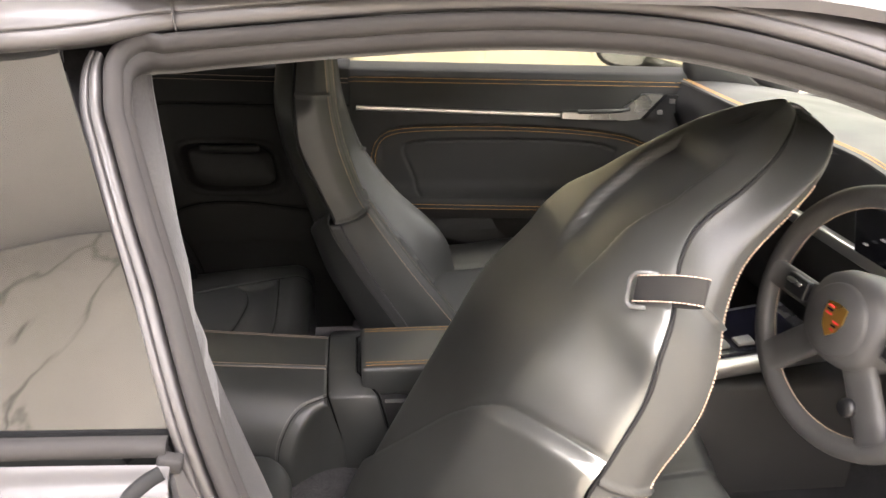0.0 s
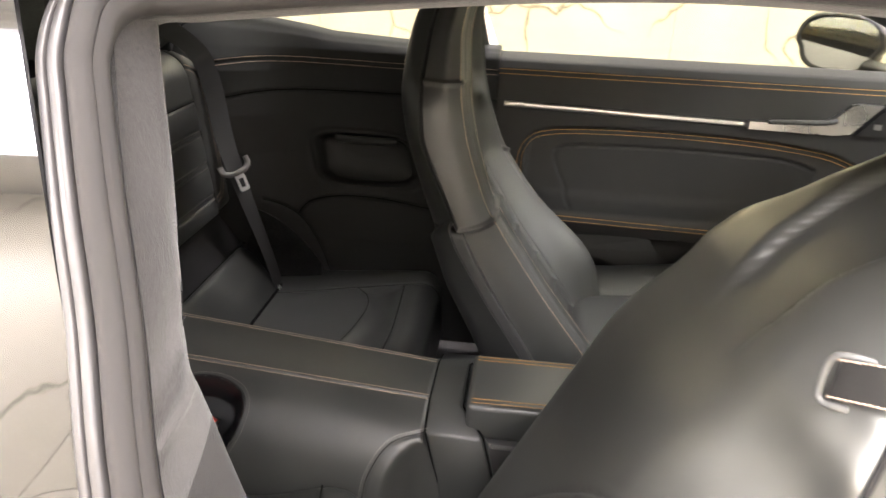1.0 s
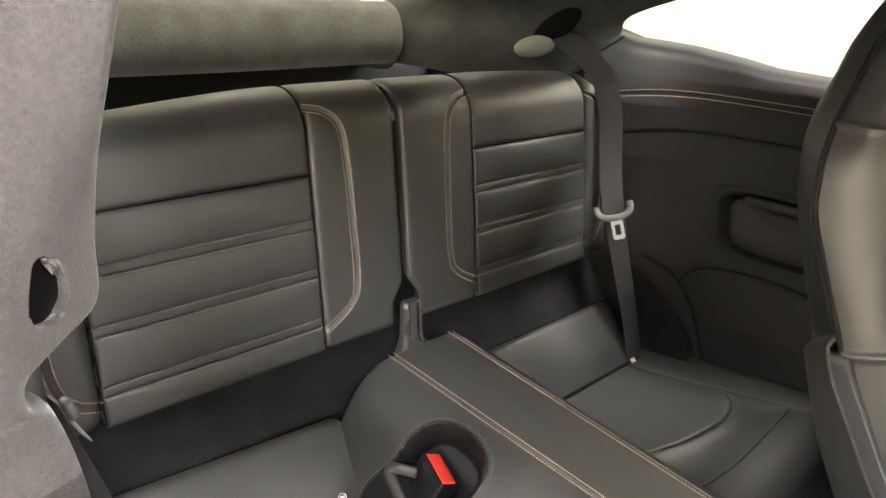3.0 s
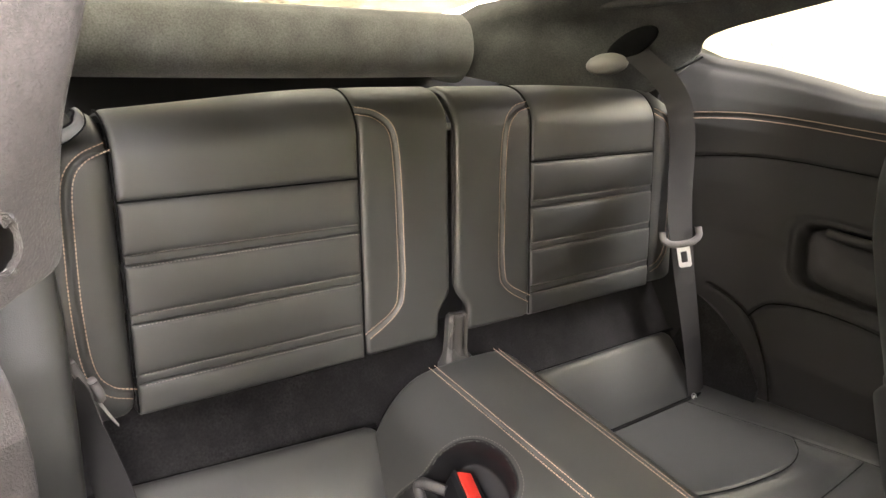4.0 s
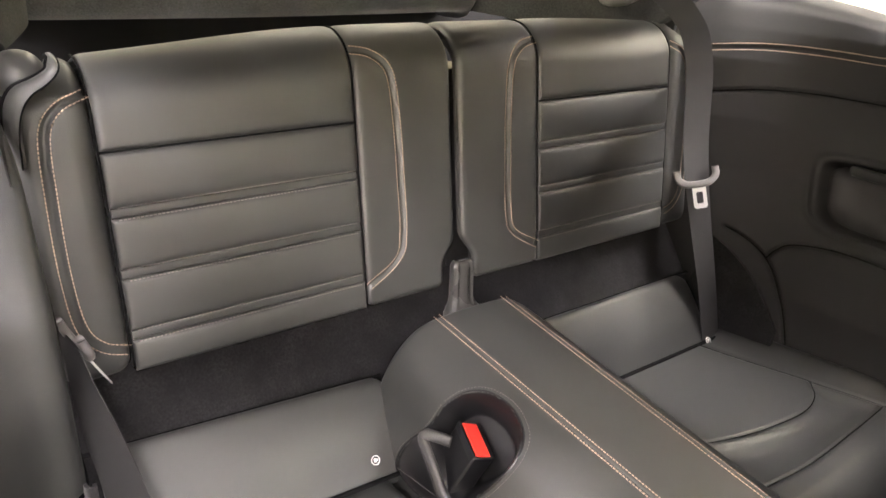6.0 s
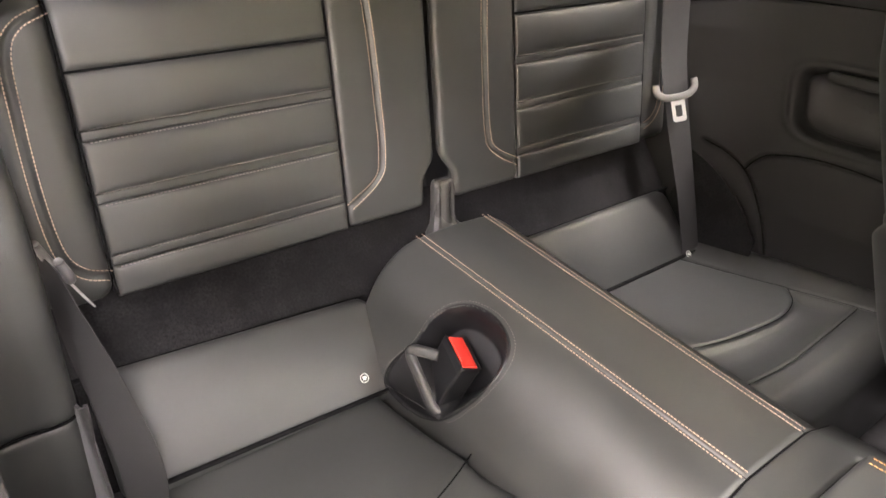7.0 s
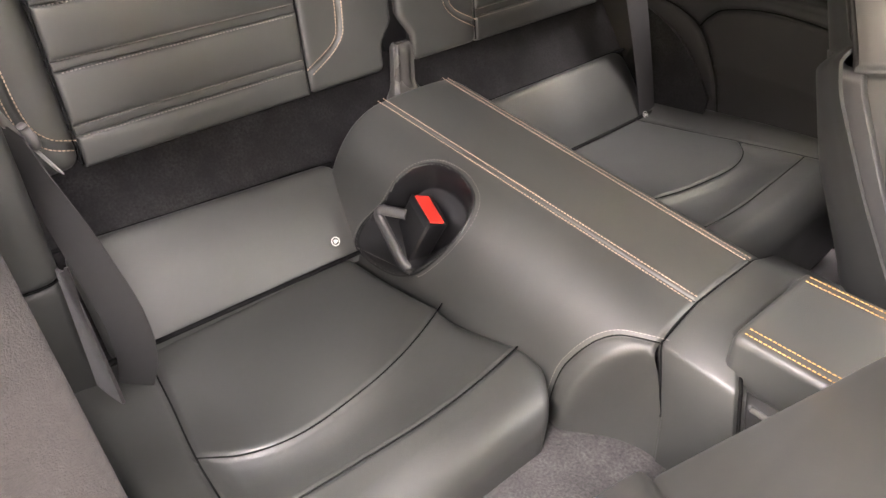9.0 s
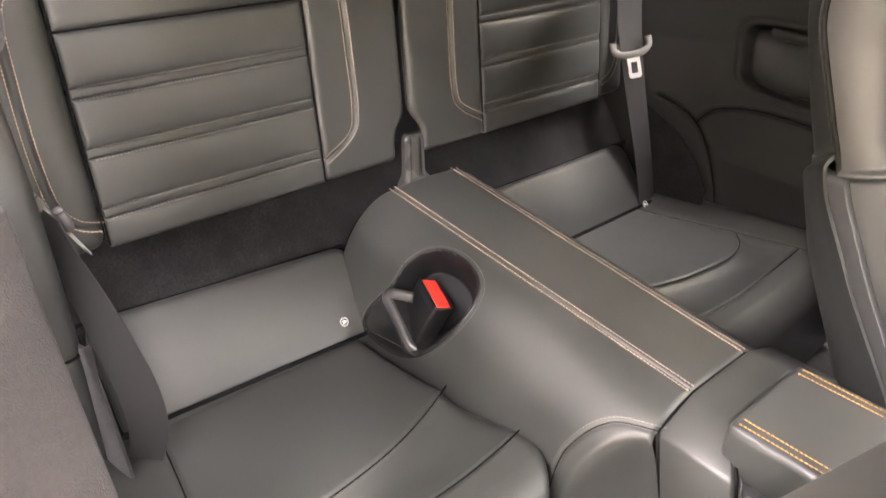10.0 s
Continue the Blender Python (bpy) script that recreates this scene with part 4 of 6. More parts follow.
def quarter(sign, label):
    q = thing("quarter_trim", label, "side trim", "rear side trims")
    base = quarter_wall(sign)
    grooves = [(BELTLINE, 0.0045, 0.003), (MIDSEAM, 0.0065, 0.0026), (LOWSEAM, 0.008, 0.003), (REARSEAM, 0.008, 0.003)]

    def relief(u, v):
        a = cubby_depth(u, v)
        ring = 0.004 * np.exp(-(((a**0.25 - 1.08) / 0.05) ** 2))
        return -0.026 * (1 - step(0.80, 1.0, a**0.25)) - ring

    panel = cushion("panel", base, -0.16, 0.603, 0.30, 1.06, SIDETRIM, q, (0, -sign, 0.1), 0.0034, 0.004, 0.008, 0.008, grooves=grooves, relief=relief)
    for line in (MIDSEAM, LOWSEAM, REARSEAM):
        line = line[line[:, 0] < 0.603]
        seam(base(line[:, 0], line[:, 1]) + (0, sign * 0.0028, -0.0004), q, 0.0016)
    for d in (-0.0055, 0.0055):
        line = offset_line(BELTLINE, d)
        line = line[line[:, 0] < 0.603]
        stitches("thread", base(line[:, 0], line[:, 1]) + (0, -sign * 0.0006, 0), (0, -sign, 0.3), THREAD, panel, label="row of copper contrast stitches")
    t = np.linspace(0, 2 * np.pi, 48, endpoint=False)
    ring = [np.sign(np.cos(t)) * np.abs(np.cos(t)) ** 0.5, np.sign(np.sin(t)) * np.abs(np.sin(t)) ** 0.5]
    lining = [base(CUBBY[0] + 0.105 * r * ring[0] - 0.25 * 0.05 * r * ring[1], CUBBY[1] + 0.050 * r * ring[1]) + (0, sign * d, 0) for r, d in ((1.0, 0.012), (0.97, 0.021), (0.5, 0.022), (0.02, 0.022))]
    hull("pocket_lining", np.stack(lining, 1).reshape(-1, 3), quads(48, 4, True).tolist(), VINYL, q, "dark lining of the recessed pocket")
    sweep("pull", smooth_curve([base(np.array(x), np.array(0.797)) + (0, sign * d, 0) for x, d in ((0.225, 0.012), (0.25, 0.004), (0.30, 0.003), (0.345, 0.004), (0.37, 0.012))], 24), oval(0.009, 0.008, 14, 2.6), (0, -sign, 0), VINYL, q, "small pull in the side pocket")
    return q


quarter(1, "dark leather side trim with copper stitching and a recessed pocket")

near_trim = thing("quarter_trim", "black leather side trim beside the slack rear belt", "side trim", "rear side trims")


def near_side(u, v):
    """u: from behind the backrest round the edge beside the belt and out to the pillar, 0..1; v: height."""
    path = smooth_curve([(-0.09, 0.548), (-0.03, 0.550), (-0.006, 0.556), (0.0, 0.575), (-0.002, 0.605), (0.006, 0.632), (0.05, 0.655), (0.16, 0.664), (0.32, 0.662)], 120)
    reach = np.interp(v, [0.30, 0.45, 0.607, 0.72, 0.80, 0.88, 0.95, 1.0, 1.06], [0.128, 0.130, 0.131, 0.130, 0.120, 0.085, 0.040, 0.0, -0.03])
    k = np.linspace(0, 1, 120)
    return np.stack([reach + np.interp(u, k, path[:, 0]), -np.interp(u, k, path[:, 1]) - 0.02 * step(0.9, 1.05, v), v], -1)


for name, low, high in (("lower_panel", 0.30, 0.6055), ("upper_panel", 0.6085, 1.06)):
    cushion(name, near_side, 0.0, 1.0, low, high, LEATHER, near_trim, (1, 0.3, 0), 0.012, 0.004, 0.010, 0.006)
k = np.linspace(0.02, 0.98, 90)
seam(near_side(k, np.full(90, 0.607)) + (-0.004, 0, 0), near_trim, 0.0028)
g = np.array([[(0.122, -0.552, 0.62), (0.130, -0.548, 0.622)], [(0.122, -0.554, 0.55), (0.152, -0.546, 0.55)], [(0.120, -0.556, 0.47), (0.172, -0.545, 0.47)], [(0.116, -0.560, 0.38), (0.186, -0.545, 0.38)], [(0.112, -0.565, 0.28), (0.196, -0.546, 0.28)]])
g = np.stack([smooth_curve(g[:, k], 24) for k in (0, 1)], 1)
g = np.stack([g[:, 0] * (1 - k) + g[:, 1] * k + (0.006 * math.sin(math.pi * k), 0, 0) for k in np.linspace(0, 1, 9)], 1)
skin("edge_strip", g, SUEDELIGHT, near_trim, 0.004, (1, 0.4, 0), "grey edge strip behind the belt")
arch = thing("wheel_arch_carpet", "black carpet over the far rear wheel arch", "carpet", kind="structure")
gg = []
for k in np.linspace(0, 1, 24):
    x = -0.07 + 0.27 * k
    top = 0.655 - 0.05 * k - 0.11 * k**3
    gg.append([(x, (0.560 + 0.024 * step(0, 1, (z - 0.40) / 0.25) * k), z) for z in np.linspace(0.40, top, 14)])
skin("carpet", np.array(gg), CARPET, arch, 0.008, (0, -1, 0.1))

# ---- rear shelf and headliner ----
shelf = thing("rear_shelf", "suede covered shelf roll below the rear window, light in its paler colour", "rear shelf", kind="structure")
sec = np.array([(-0.66, 0.985), (-0.56, 0.982), (-0.495, 0.986), (-0.462, 1.006), (-0.447, 1.040), (-0.453, 1.080), (-0.476, 1.108), (-0.53, 1.116), (-0.75, 1.085), (-1.05, 1.00)])
line = smooth_curve(sec, 60)
ys = np.concatenate([np.linspace(-0.62, 0.36, 50), [0.366, 0.371, 0.375]])
drop = np.array([0.0] * 50 + [0.002, 0.006, 0.016])
g = np.stack([np.stack([line[:, 0] - d - 0.04 * (y / 0.5) ** 2, np.full(len(line), y), line[:, 1] - d], 1) for y, d in zip(ys, drop)])
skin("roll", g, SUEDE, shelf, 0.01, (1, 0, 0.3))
g = np.stack([np.stack([np.linspace(-0.10, -0.55, 12), np.full(12, y), np.linspace(0.90, 0.87, 12)], 1) for y in np.linspace(-0.6, 0.6, 12)])
skin("well", g, CARPET, shelf, 0.01, (0, 0, 1))

pillars = thing("rear_pillar_trim", "suede rear pillar trim, shade put into its colour, rising to headliner", "pillar trim", kind="structure")
for s, q in ((1, 0.0), (-1, 0.08)):
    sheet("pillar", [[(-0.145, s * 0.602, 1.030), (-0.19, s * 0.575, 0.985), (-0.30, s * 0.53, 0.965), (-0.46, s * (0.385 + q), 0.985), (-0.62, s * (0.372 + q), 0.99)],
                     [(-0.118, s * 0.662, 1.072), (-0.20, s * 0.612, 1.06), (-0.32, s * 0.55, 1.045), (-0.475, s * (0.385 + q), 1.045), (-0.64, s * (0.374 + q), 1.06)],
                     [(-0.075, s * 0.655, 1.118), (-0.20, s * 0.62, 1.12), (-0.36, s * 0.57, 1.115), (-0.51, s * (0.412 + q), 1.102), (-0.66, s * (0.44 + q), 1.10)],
                     [(0.20, s * 0.610, 1.195), (0.0, s * 0.575, 1.205), (-0.22, s * 0.53, 1.20), (-0.44, s * 0.515, 1.175), (-0.66, s * 0.52, 1.14)]], SUEDESHADE, pillars, 0.012, (0, -s, 0.0), n=30)
seam(smooth_curve([(-0.125, 0.606, 1.039), (-0.112, 0.632, 1.054), (-0.100, 0.655, 1.070)], 12), pillars, 0.0022, 1.0)
headliner = thing("headliner", "suede headliner under the roof, shade put into its colour", "headliner", kind="structure")


def roof_in(u, v):
    z = 1.285 - 0.040 * (np.abs(v) / 0.60) ** 2.6 - 0.11 * np.clip((0.25 - u) / 0.8, 0, 1) ** 1.6 - 0.15 * np.clip((u - 0.95) / 0.6, 0, 1) ** 1.7
    return np.stack([u, v, z], -1)


uu, vv = np.meshgrid(np.linspace(-0.18, 1.35, 48), np.linspace(-0.575, 0.575, 40), indexing="ij")
skin("lining", roof_in(uu, vv), SUEDESHADE, headliner, 0.012, (0, 0, -1))

# ---- body: roof, pillars, glass ----
body = thing("car_body", "pale grey coupe body with its near door open", "car")
uu, vv = np.meshgrid(np.linspace(-0.21, 1.38, 48), np.linspace(-0.60, 0.60, 40), indexing="ij")
skin("roof", roof_in(uu, vv) + (0, 0, 0.032), PAINT, body, 0.01, (0, 0, 1))


def door_path(n=150):
    """Inner edge of the near door opening, from the sill up the rear pillar and along the roof to the front pillar."""
    up_line = [(0.620, -0.775, 0.42), (0.590, -0.770, 0.60), (0.553, -0.762, 0.80), (0.506, -0.733, 0.95), (0.472, -0.674, 1.05), (0.454, -0.645, 1.10), (0.437, -0.615, 1.15), (0.430, -0.600, 1.174)]
    over = [(0.431, -0.583, 1.191), (0.442, -0.568, 1.198), (0.462, -0.561, 1.199), (0.50, -0.556, 1.203), (0.606, -0.556, 1.214), (0.704, -0.557, 1.222), (0.805, -0.560, 1.225), (0.911, -0.564, 1.219), (1.027, -0.573, 1.197), (1.134, -0.585, 1.166), (1.30, -0.615, 1.104), (1.50, -0.665, 1.01), (1.62, -0.70, 0.945)]
    return smooth_curve(up_line + over, n)


DOOR = door_path()
tan = np.gradient(DOOR, axis=0)
tan /= np.linalg.norm(tan, axis=1, keepdims=True)
outw = np.array([0, -1.0, 0.28]) - (tan @ np.array([0, -1.0, 0.28]))[:, None] * tan
outw /= np.linalg.norm(outw, axis=1, keepdims=True)
away = np.cross(outw, tan)
away *= np.sign((away @ np.array([0, 0, 1.0]))[len(away) // 2 + 30])


CORNER = int(np.argmin(DOOR[:, 0] + 0.3 * (1.2 - DOOR[:, 2])))
ONROOF = step(CORNER - 6, CORNER + 9, np.arange(len(DOOR)))[None, :, None]


def band(name, pillar, roof, mat, label="", a=0, b=None):
    """A strip of the door surround; its section (away from the opening, towards the outside) on the pillar and on the roof."""
    q, r = smooth_curve(pillar, 6 * len(pillar)), smooth_curve(roof, 6 * len(pillar))
    g = (q[:, None] * (1 - ONROOF) + r[:, None] * ONROOF)[:, a:b]
    g = DOOR[None, a:b] + g[..., :1] * away[None, a:b] + g[..., 1:2] * outw[None, a:b]
    return skin(name, g, mat, body, 0.002, (0.3, -1, -0.2), label)


band("roof_trim", [(0.014, -0.040), (0.008, -0.030), (0.004, -0.015), (0.003, -0.002), (0.001, 0.003)], [(0.034, -0.050), (0.012, -0.040), (0.001, -0.022), (0.0, -0.004), (0.002, 0.003)], SUEDELIGHT, "grey suede edging under the roof", CORNER - 4)
band("inner_seal", [(0.004, 0.0), (-0.001, 0.003), (-0.006, 0.010), (-0.0085, 0.016), (-0.0075, 0.021), (-0.0048, 0.0255)], [(0.004, 0.001), (0.0005, 0.004), (0.0005, 0.012), (0.003, 0.019), (0.008, 0.023), (0.0125, 0.0235)], SEAL, "grey rubber door seal")
band("outer_seal", [(-0.0048, 0.0240), (-0.0058, 0.0270), (-0.004, 0.031), (0.001, 0.0345), (0.006, 0.0335), (0.0085, 0.029), (0.009, 0.022)], [(0.0115, 0.020), (0.0120, 0.026), (0.014, 0.031), (0.019, 0.0345), (0.0235, 0.034), (0.026, 0.030), (0.0265, 0.022)], SEAL, "grey rubber outer door seal")
band("glass_seal", [(0.0080, 0.0215), (0.0094, 0.0210), (0.0108, 0.0215)], [(0.0255, 0.0215), (0.0270, 0.021), (0.0290, 0.0215)], DARKSEAL, "dark gap beside the window frame")
band("pillar_skin", [(0.0102, 0.020), (0.0104, 0.0300), (0.0125, 0.0335), (0.0165, 0.0335), (0.0178, 0.0315), (0.0192, 0.0345), (0.0235, 0.0335), (0.0255, 0.028), (0.026, 0.010)], [(0.0282, 0.018), (0.0284, 0.026), (0.0295, 0.030), (0.031, 0.030), (0.032, 0.028), (0.033, 0.028), (0.034, 0.026), (0.035, 0.022), (0.036, 0.010)], PAINT, "painted pillar beside the rear side window", 0, CORNER + 2)

# roof rail above the door and the quarter window
rail = smooth_curve([(-0.45, -0.60, 1.150), (-0.10, -0.630, 1.192), (0.20, -0.634, 1.213), (0.38, -0.626, 1.224)] + [tuple(p) for p in (DOOR + 0.0285 * away + 0.022 * outw)[CORNER + 14 :: 8]], 110)
face = np.array([(0.0, -0.012), (-0.001, 0.004), (0.0, 0.010), (0.004, 0.0130), (0.010, 0.0130), (0.012, 0.0112), (0.014, 0.0130), (0.024, 0.0105), (0.034, 0.0040), (0.0405, -0.004), (0.0425, -0.014)])
along = np.gradient(rail, axis=0)
along /= np.linalg.norm(along, axis=1, keepdims=True)
forth = np.array([0, -1.0, 0.28]) - (along @ np.array([0, -1.0, 0.28]))[:, None] * along
forth /= np.linalg.norm(forth, axis=1, keepdims=True)
upward = np.cross(forth, along)
upward *= np.sign(upward[:, 2:3])
q = smooth_curve(face, 50)
skin("roof_rail", rail[None] + q[:, None, :1] * upward[None] + q[:, None, 1:2] * forth[None], PAINT, body, 0.003, (0, -1, 0.4), "painted roof rail with a trim strip")
sweep("rail_strip", rail + 0.0445 * upward - 0.013 * forth, oval(0.0035, 0.006, 12), (0, -0.5, 1), DARKSEAL, body, "dark rubber strip in the roof ditch")

# near quarter window, glossy and reflecting
def side_glass(name, sign, pts, mat):
    rows = [[(x, sign * y, z) for x, y, z in r] for r in pts]
    ob = sheet(name, rows, mat, body, 0.004, (0, sign, 0.4), n=20)
    ob.visible_shadow = False
    return ob


QUARTER = [[(0.478, 0.748, 0.960), (0.30, 0.757, 0.972), (0.05, 0.750, 0.992), (-0.25, 0.72, 1.03)],
           [(0.438, 0.692, 1.080), (0.26, 0.695, 1.088), (0.03, 0.69, 1.098), (-0.28, 0.66, 1.09)],
           [(0.392, 0.622, 1.230), (0.24, 0.626, 1.226), (0.00, 0.620, 1.212), (-0.32, 0.60, 1.164)]]
TINTED = material("tinted_side_glass", (0.012, 0.012, 0.012), 0.02, 0.0, bump=0.0, vary=0.0, rvary=0.0, spec=0.7)
TINTED.node_tree.nodes["Principled BSDF"].inputs["IOR"].default_value = 1.6
side_glass("quarter_window", -1, QUARTER, TINTED)
side_glass("quarter_window", 1, [[(x + 0.02, y - 0.02, z + 0.03) for x, y, z in r] for r in QUARTER], FARGLASS)
side_glass("door_window", 1, [[(0.60, 0.735, 1.0), (1.0, 0.75, 1.0), (1.55, 0.76, 1.0)], [(0.56, 0.66, 1.12), (1.0, 0.67, 1.125), (1.40, 0.69, 1.10)], [(0.52, 0.60, 1.22), (0.9, 0.60, 1.235), (1.25, 0.63, 1.17)]], FARGLASS)
windscreen = sheet("windscreen", [[(1.95, -0.70, 0.93), (2.05, 0, 0.96), (1.95, 0.70, 0.93)], [(1.62, -0.64, 1.08), (1.72, 0, 1.12), (1.62, 0.64, 1.08)], [(1.36, -0.58, 1.18), (1.42, 0, 1.235), (1.36, 0.58, 1.18)]], GLASS, body, 0.005, (1, 0, 1))
windscreen.visible_shadow = False
sheet("rear_window", [[(-0.20, -0.56, 1.246), (-0.18, 0, 1.284), (-0.20, 0.56, 1.246)], [(-0.50, -0.54, 1.187), (-0.50, 0, 1.225), (-0.50, 0.54, 1.187)], [(-0.80, -0.52, 1.12), (-0.82, 0, 1.15), (-0.80, 0.52, 1.12)], [(-1.12, -0.52, 1.01), (-1.16, 0, 1.03), (-1.12, 0.52, 1.01)]], REARGLASS, body, 0.005, (-1, 0, 1))

# painted body below the windows, both flanks
for s in (-1, 1):
    sheet("flank", [[(0.478, s * 0.775, 0.960), (0.2, s * 0.785, 0.985), (-0.25, s * 0.76, 1.03), (-0.9, s * 0.66, 1.0)],
                    [(0.482, s * 0.80, 0.945), (0.2, s * 0.82, 0.965), (-0.25, s * 0.81, 1.0), (-0.9, s * 0.74, 0.96)],
                    [(0.505, s * 0.845, 0.88), (0.2, s * 0.885, 0.90), (-0.25, s * 0.91, 0.92), (-0.9, s * 0.86, 0.88)],
                    [(0.58, s * 0.87, 0.60), (0.2, s * 0.90, 0.60), (-0.25, s * 0.93, 0.60), (-0.9, s * 0.88, 0.60)],
                    [(0.66, s * 0.80, 0.26), (0.2, s * 0.84, 0.26), (-0.25, s * 0.87, 0.26), (-0.9, s * 0.82, 0.26)]], PAINT, body, 0.008, (0, s, 0.2), n=40)
    for dy, dz in ((0.010, -0.022), (0.022, -0.046)):
        seam(smooth_curve([(0.47, s * (0.785 + dy), 0.966 + dz), (0.2, s * (0.797 + dy), 0.984 + dz), (-0.25, s * (0.775 + dy), 1.028 + dz), (-0.6, s * (0.70 + dy), 1.05 + dz)], 40), body, 0.0022)
    sweep("window_trim", smooth_curve([(0.474, s * 0.762, 0.966), (0.2, s * 0.778, 0.992), (-0.25, s * 0.75, 1.036), (-0.6, s * 0.68, 1.06)], 40), oval(0.008, 0.007, 12, 2.6), (0, 0, 1), SEAL, body, "strip along the window sill")
sheet("door_jamb", [[(0.480, -0.775, 0.952), (0.486, -0.765, 0.950), (0.492, -0.757, 0.945)], [(0.512, -0.835, 0.86), (0.522, -0.805, 0.855), (0.530, -0.782, 0.85)], [(0.57, -0.865, 0.60), (0.58, -0.825, 0.60), (0.588, -0.795, 0.60)], [(0.64, -0.80, 0.28), (0.65, -0.79, 0.30), (0.64, -0.785, 0.34)]], PAINT, body, 0.006, (1, -0.4, 0), n=30)
block("end_cap", (0.018, 0.012, 0.012), (0.477, -0.770, 0.958), SEAL, body, 0.003, (0, 12, 0), "grey end cap of the window strip")
sweep("gap_rubber", smooth_curve([(0.474, -0.782, 0.958), (0.463, -0.790, 0.955), (0.452, -0.800, 0.945), (0.446, -0.815, 0.915), (0.452, -0.84, 0.86)], 24), oval(0.0065, 0.004, 12), (0, -1, 0.4), DARKSEAL, body, "black rubber in the joint below the window")
sweep("sill", [(0.62, -0.77, 0.33), (1.2, -0.79, 0.31), (1.9, -0.80, 0.31)], oval(0.07, 0.05, 20, 3.2), (0, 0, 1), PAINT, body, "painted door sill")
sweep("front_pillar", smooth_curve([(1.15, 0.60, 1.215), (1.36, 0.64, 1.15), (1.62, 0.69, 1.04), (1.85, 0.74, 0.95)], 30), oval(0.035, 0.022, 18, 2.6), (0, -0.5, 1), VINYL, body)
sweep("roof_side", smooth_curve([(-0.4, 0.585, 1.16), (0.1, 0.605, 1.215), (0.6, 0.605, 1.24), (1.0, 0.61, 1.235), (1.36, 0.65, 1.16)], 40), oval(0.035, 0.020, 18, 2.6), (0, -0.5, 1), SUEDESHADE, body)
sheet("middle_pillar", [[(0.525, 0.64, 1.235), (0.47, 0.635, 1.235), (0.42, 0.64, 1.225)], [(0.55, 0.675, 1.13), (0.50, 0.66, 1.13), (0.45, 0.67, 1.12)], [(0.58, 0.70, 1.0), (0.53, 0.69, 1.01), (0.49, 0.70, 1.02)]], SUEDE, body, 0.02, (0, -1, 0), n=16)

# ---- front seats ----
ZS = [0.34, 0.42, 0.56, 0.673, 0.777, 0.80, 0.829, 0.885, 0.939, 0.997, 1.031, 1.107, 1.16, 1.195, 1.215, 1.225]
REAR = [0.72, 0.685, 0.626, 0.57, 0.536, 0.53, 0.518, 0.499, 0.481, 0.47, 0.468, 0.476, 0.496, 0.514, 0.528, 0.538]
RIDGE = [0.82, 0.785, 0.704, 0.632, 0.573, 0.569, 0.555, 0.53, 0.505, 0.5, 0.498, 0.502, 0.518, 0.533, 0.543, 0.550]
FRONT = [0.96, 0.905, 0.815, 0.728, 0.655, 0.641, 0.62, 0.598, 0.58, 0.567, 0.563, 0.556, 0.566, 0.576, 0.582, 0.582]
HALF = [0.235, 0.25, 0.262, 0.266, 0.266, 0.266, 0.265, 0.262, 0.256, 0.24, 0.222, 0.182, 0.162, 0.138, 0.112, 0.086]
DIP = [0.04, 0.05, 0.06, 0.06, 0.05, 0.05, 0.045, 0.035, 0.03, 0.025, 0.02, 0.015, 0.012, 0.008, 0.005, 0.003]


def eased(v, xs, ys, wide=0.022):
    """A table of values, its corners rounded off."""
    fine = np.linspace(xs[0] - 0.1, xs[-1] + 0.1, 500)
    got = np.interp(fine, xs, ys)
    got[fine < xs[0]] = ys[0] + (ys[1] - ys[0]) / (xs[1] - xs[0]) * (fine[fine < xs[0]] - xs[0])
    got[fine > xs[-1]] = ys[-1] + (ys[-1] - ys[-2]) / (xs[-1] - xs[-2]) * (fine[fine > xs[-1]] - xs[-1])
    pull = np.exp(-0.5 * ((fine[:, None] - fine[None]) / wide) ** 2)
    return np.interp(v, fine, (pull @ got) / pull.sum(1))


def seat_at(z, table):
    return eased(z, ZS, table, 0.012)


SECTION = smooth_curve([(0.0, 0.0, 0.0), (0.30, 0.34, 0.0), (0.44, 0.50, 0.005), (0.52, 0.575, 0.06), (0.60, 0.65, 0.17), (0.75, 0.79, 0.44), (0.88, 0.90, 0.70), (0.95, 0.965, 0.87), (1.0, 1.0, 1.0)], 90)


def shell_half(v):
    """Half width of the shell; it ends in a round top inside the leather of the headrest."""
    flat = seat_at(v, HALF) - 0.004 - np.minimum(0.030 * step(0.98, 1.10, v), 0.4 * seat_at(v, HALF))
    return flat * np.sqrt(np.clip(1 - np.clip((v - 1.125) / 0.1, 0, 1) ** 2.6, 1e-6, 1))


def outer_step(v):
    """How far the door-side leather band of the folded seat reaches back."""
    return eased(v, [0.6, 0.72, 0.82, 0.88, 0.94, 0.98, 1.03, 1.10, 1.2], [0.0, 0.01, 0.016, 0.019, 0.023, 0.030, 0.026, 0.015, 0.0])


def leaned(x, y, u, v, near):
    """Bends the folded backrest to fit the camera's view: lower shoulders, longer forward head."""
    knots = [0.30, 0.70, 0.80, 0.90, 0.98, 1.06, 1.14, 1.225]
    x = x + near * (eased(v, knots, [0.0, 0.0, 0.0, 0.027, 0.028, 0.010, -0.001, -0.012]) - u * eased(v, knots, [0.0, 0.0, 0.0, -0.008, -0.010, -0.017, -0.009, 0.004]))
    z = v + near * eased(v, knots, [0.0, 0.0, 0.0, 0.0, -0.022, -0.044, -0.042, 0.018])
    return np.stack([x, y, z], -1)


